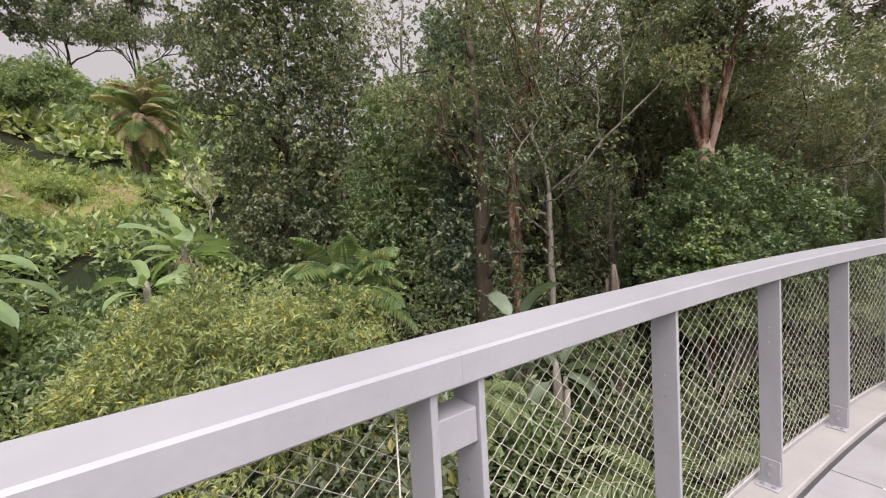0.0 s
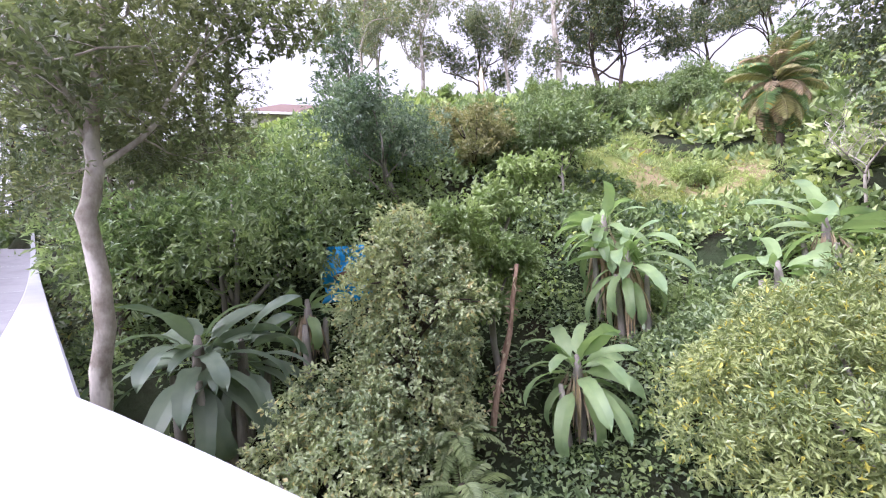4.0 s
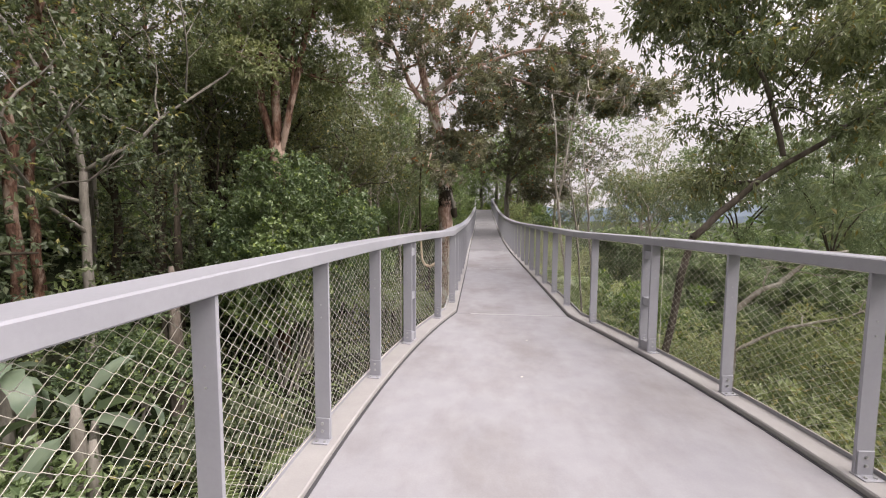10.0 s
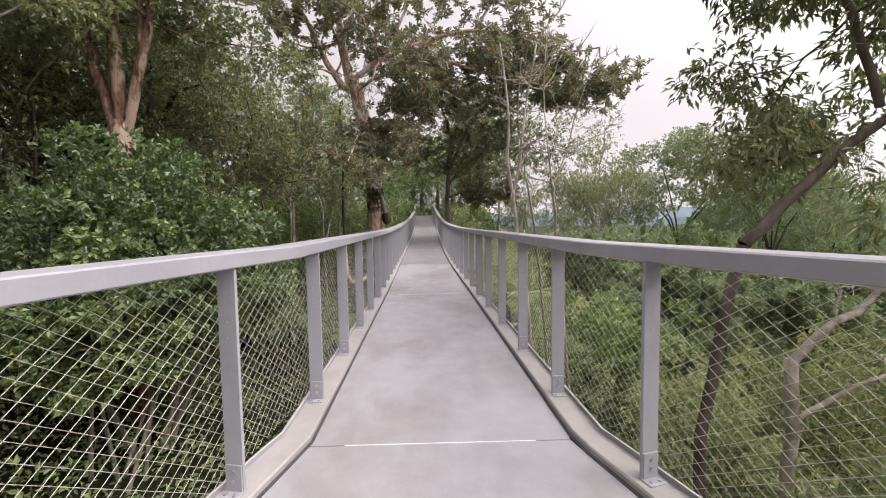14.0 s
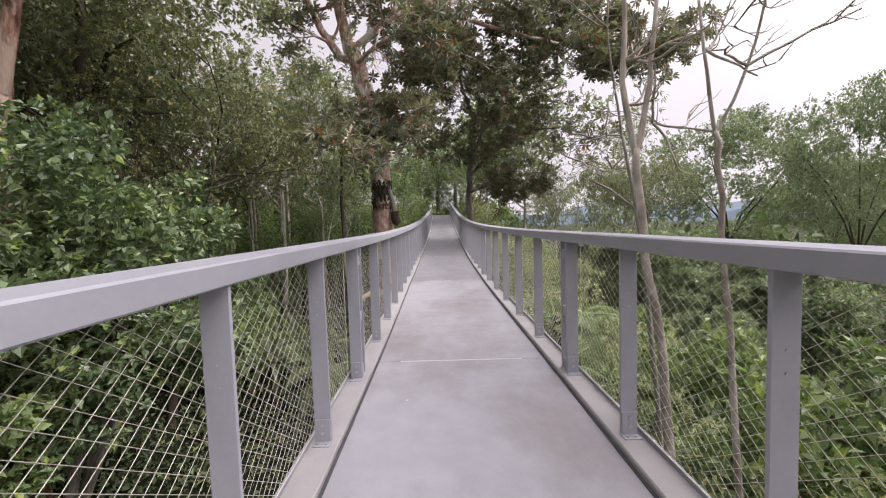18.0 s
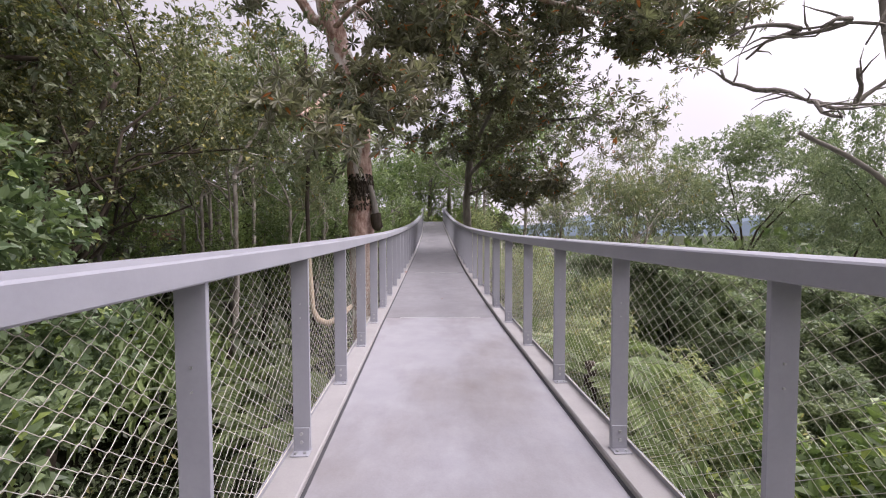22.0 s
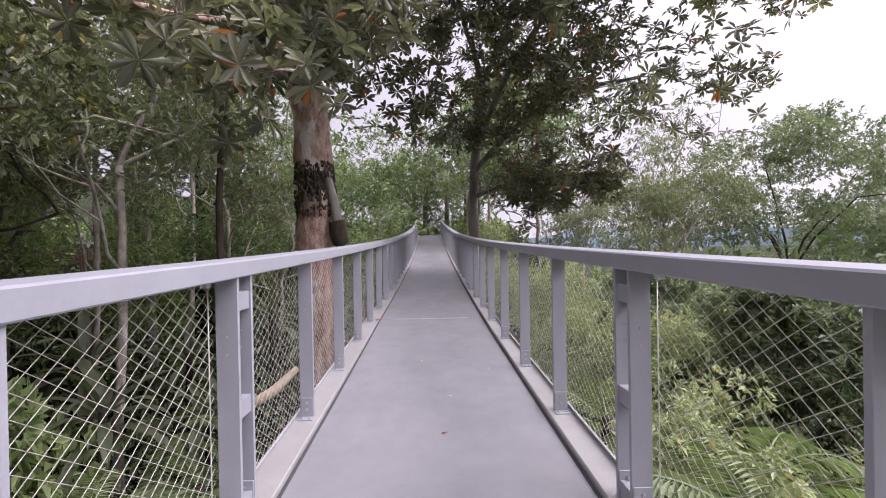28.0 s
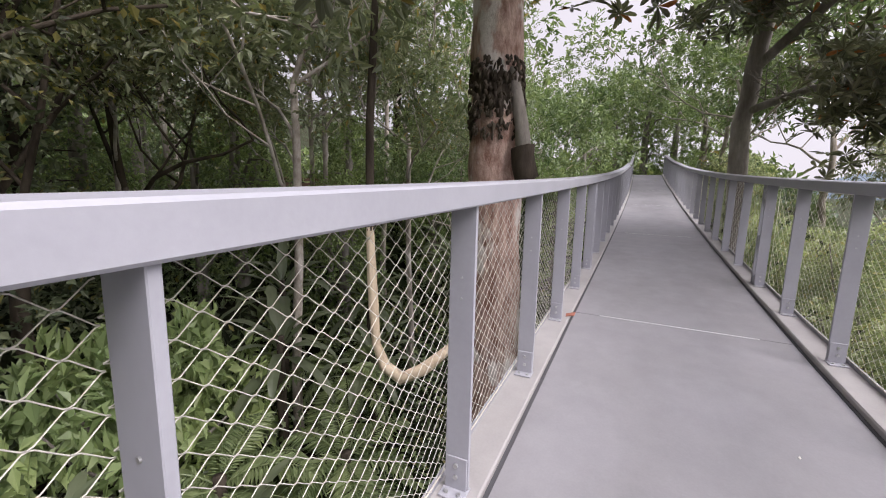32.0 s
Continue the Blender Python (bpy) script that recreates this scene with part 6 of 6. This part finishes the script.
for n, (x0, x1, y0, y1) in enumerate(((-6.34, 6.34, -4.36, -4.28), (-6.34, 6.34, 4.28, 4.36), (-6.38, -6.3, -4.28, 4.28), (6.3, 6.38, -4.28, 4.28))):
    bm = bmesh.new()
    box(bm, x0, x1, y0, y1, 2.42, 2.66)
    part("fascia", bm, plain("white_fascia", (0.75, 0.74, 0.72), 0.6), house)
for x in (-3.6, -0.4, 3.0):
    bm = bmesh.new()
    box(bm, x - 0.7, x + 0.7, 3.48, 3.54, 0.7, 2.0)
    part("window", bm, plain("dark_glazing", (0.03, 0.035, 0.04), 0.1), house)
house.matrix_basis = pose(-24.3, -43.2, 14.0, 0, 0, -27)

v, f = [], []
lx, ly = np.meshgrid(np.linspace(-34, -21.6, 22), np.linspace(-12.2, -1.4, 30), indexing="ij")
lv = np.stack([lx, ly, ground(lx, ly) + 0.12 - 0.5 * (np.abs(lx + 27.8 + 0.6 * np.sin(ly)) / 6.2) ** 6 - 0.5 * (np.abs(ly + 6.8) / 5.4) ** 6], -1).reshape(-1, 3)
li, lj = np.meshgrid(np.arange(21), np.arange(29), indexing="ij")
l0 = (li * 30 + lj).ravel()
lt = np.concatenate([np.stack([l0, l0 + 30, l0 + 31], -1), np.stack([l0, l0 + 31, l0 + 1], -1)])


def mown():
    m, n, l, b = shader("mown_grass_and_bare_earth", 0.95, 0, 0.1)
    c = mixed(n, l, "MIX", span(n, l, noise_of(n, l, 0.55, 4), 0.45, 0.6), (0.19, 0.22, 0.065), (0.26, 0.2, 0.12))
    fine = noise_of(n, l, 7, 8, (1, 1, 1), 0.7)
    c = mixed(n, l, "MULTIPLY", 0.7, c, mixed(n, l, "MIX", fine, (0.55, 0.55, 0.55), (1.4, 1.4, 1.4)))
    l.new(c, b.inputs["Base Color"])
    bumped(n, l, b, fine, 0.8, 0.08)
    return m


tagged(new("lawn", tri_mesh("lawn", lv, lt, mown(), None, True)), "patchy mown grass and bare earth on the hillside", "lawn", "", "structure")
put(shrub("grass_mound", "rounded bright green grassy mound", 19, 1.3, 1.0, GRASS, 22, 30, 6, 0.22, 0.06), -28.0, -6.1)
bm = bmesh.new()
box(bm, -0.2, 0.2, -2.4, 2.4, -0.3, 0.24, 0.04)
kerb_wall = stand("retaining_wall", "short dark grey retaining wall below the lawn", "wall", "", "structure")
part("wall_block", bm, plain("weathered_block", (0.13, 0.13, 0.13), 0.9), kerb_wall)
kerb_wall.matrix_basis = spot(-25.6, -5.0, 12)
put(bare_tree("dead_tree", "bleached dead snag on the hill", 85, 6.0, 0.28, BARK_PALE, 0.8, 1, 0.5, 2, 0.3), -32.7, -24.2)

# ---- a lookout fence in the forest and litter on the deck ----
fence = stand("fence", "brown timber fence at a forest clearing", "fence")
TIMBER = plain("brown_timber", (0.22, 0.13, 0.09), 0.8, 0, 0.35, 5)
for k in range(4):
    bm = bmesh.new()
    box(bm, -0.06, 0.06, -0.06, 0.06, -0.6, 1.1, 0.01)
    part("fence_post", bm, TIMBER, fence, "", pose(k * 1.6, 0, 0))
for z in (0.35, 0.62, 0.9):
    bm = bmesh.new()
    box(bm, -0.1, 4.9, 0.062, 0.1, z - 0.1, z + 0.08, 0.008)
    part("fence_rail", bm, TIMBER, fence)
fence.matrix_basis = spot(-18.8, 36.6, 48, 1.0, 0.3)
sign = stand("sign", "small white sign on a thin post", "sign")
bm = bmesh.new()
box(bm, -0.03, 0.03, -0.03, 0.03, -0.6, 1.5, 0.005)
part("sign_post", bm, BOLT, sign)
bm = bmesh.new()
box(bm, -0.35, 0.35, -0.055, -0.035, 1.3, 1.5, 0.005)
part("sign_board", bm, plain("white_sign_face", (0.75, 0.75, 0.74), 0.5), sign)
sign.matrix_basis = spot(-17.2, 37.4, 40, 1.0, 0.2)

leaf_bm = bmesh.new()
ring = [(0.0, 0.0, 0.004), (0.022, 0.016, 0.012), (0.05, 0.018, 0.004), (0.085, 0.0, 0.014), (0.05, -0.018, 0.004), (0.022, -0.016, 0.012)]
top = [leaf_bm.verts.new(p) for p in ring]
low = [leaf_bm.verts.new((x, y, z - 0.003)) for x, y, z in ring]
leaf_bm.faces.new(top)
leaf_bm.faces.new(low[::-1])
for k in range(6):
    leaf_bm.faces.new((top[k], low[k], low[(k + 1) % 6], top[(k + 1) % 6]))
FALLEN_LEAF = made("fallen_leaf", leaf_bm, plain("red_brown_fallen_leaf", (0.32, 0.12, 0.08), 0.7))
PETAL = FALLEN_LEAF.copy()
PETAL.materials.clear()
PETAL.materials.append(plain("pale_petal", (0.75, 0.72, 0.66), 0.6))
for x, y, up, turn, size, mesh in ((-0.99, 23.55, 0.047, 60, 1.6, FALLEN_LEAF), (0.0, 19.95, 0.003, 10, 0.5, FALLEN_LEAF), (0.25, 4.95, 0.003, 40, 0.35, PETAL), (0.07, 20.6, 0.003, 20, 0.35, PETAL), (0.32, 22.2, 0.003, 80, 0.3, PETAL), (0.5, 21.3, 0.003, 120, 0.3, PETAL), (-0.3, 12.0, 0.003, 50, 0.3, PETAL), (0.4, 6.1, 0.003, 30, 0.3, PETAL), (-0.2, 21.6, 0.003, 70, 0.25, PETAL)):
    ob = tagged(new("fallen_leaf", mesh), "small dry fallen leaf on the concrete" if mesh is FALLEN_LEAF else "pale fallen petal on the concrete", "leaf", "litter on the deck")
    ob.matrix_basis = pose(x, y, float(deck_z(y)) + up, 0, 0, turn) @ Matrix.Diagonal((size, size, size, 1))

# ---- hills across the valley, distance haze put into their blue colours ----
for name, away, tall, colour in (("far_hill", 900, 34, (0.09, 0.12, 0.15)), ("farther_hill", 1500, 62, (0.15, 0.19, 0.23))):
    az = np.linspace(math.radians(-40), math.radians(120), 120)
    crest = tall * (0.55 + 0.3 * np.sin(az * 7 + away) + 0.15 * np.sin(az * 19 + 1) + 0.05 * np.sin(az * 61))
    top = np.stack([away * np.cos(np.pi / 2 - az), away * np.sin(np.pi / 2 - az), crest], -1)
    low = np.stack([0.9 * away * np.cos(np.pi / 2 - az), 0.9 * away * np.sin(np.pi / 2 - az), np.full(120, -30.0)], -1)
    k = np.arange(119)
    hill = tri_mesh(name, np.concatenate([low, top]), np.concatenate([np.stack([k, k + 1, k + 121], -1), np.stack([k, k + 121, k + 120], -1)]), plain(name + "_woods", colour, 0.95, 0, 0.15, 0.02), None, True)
    tagged(new("backdrop", hill), "wooded hills across the valley, haze put into their blue colour", "hill", "", "structure")
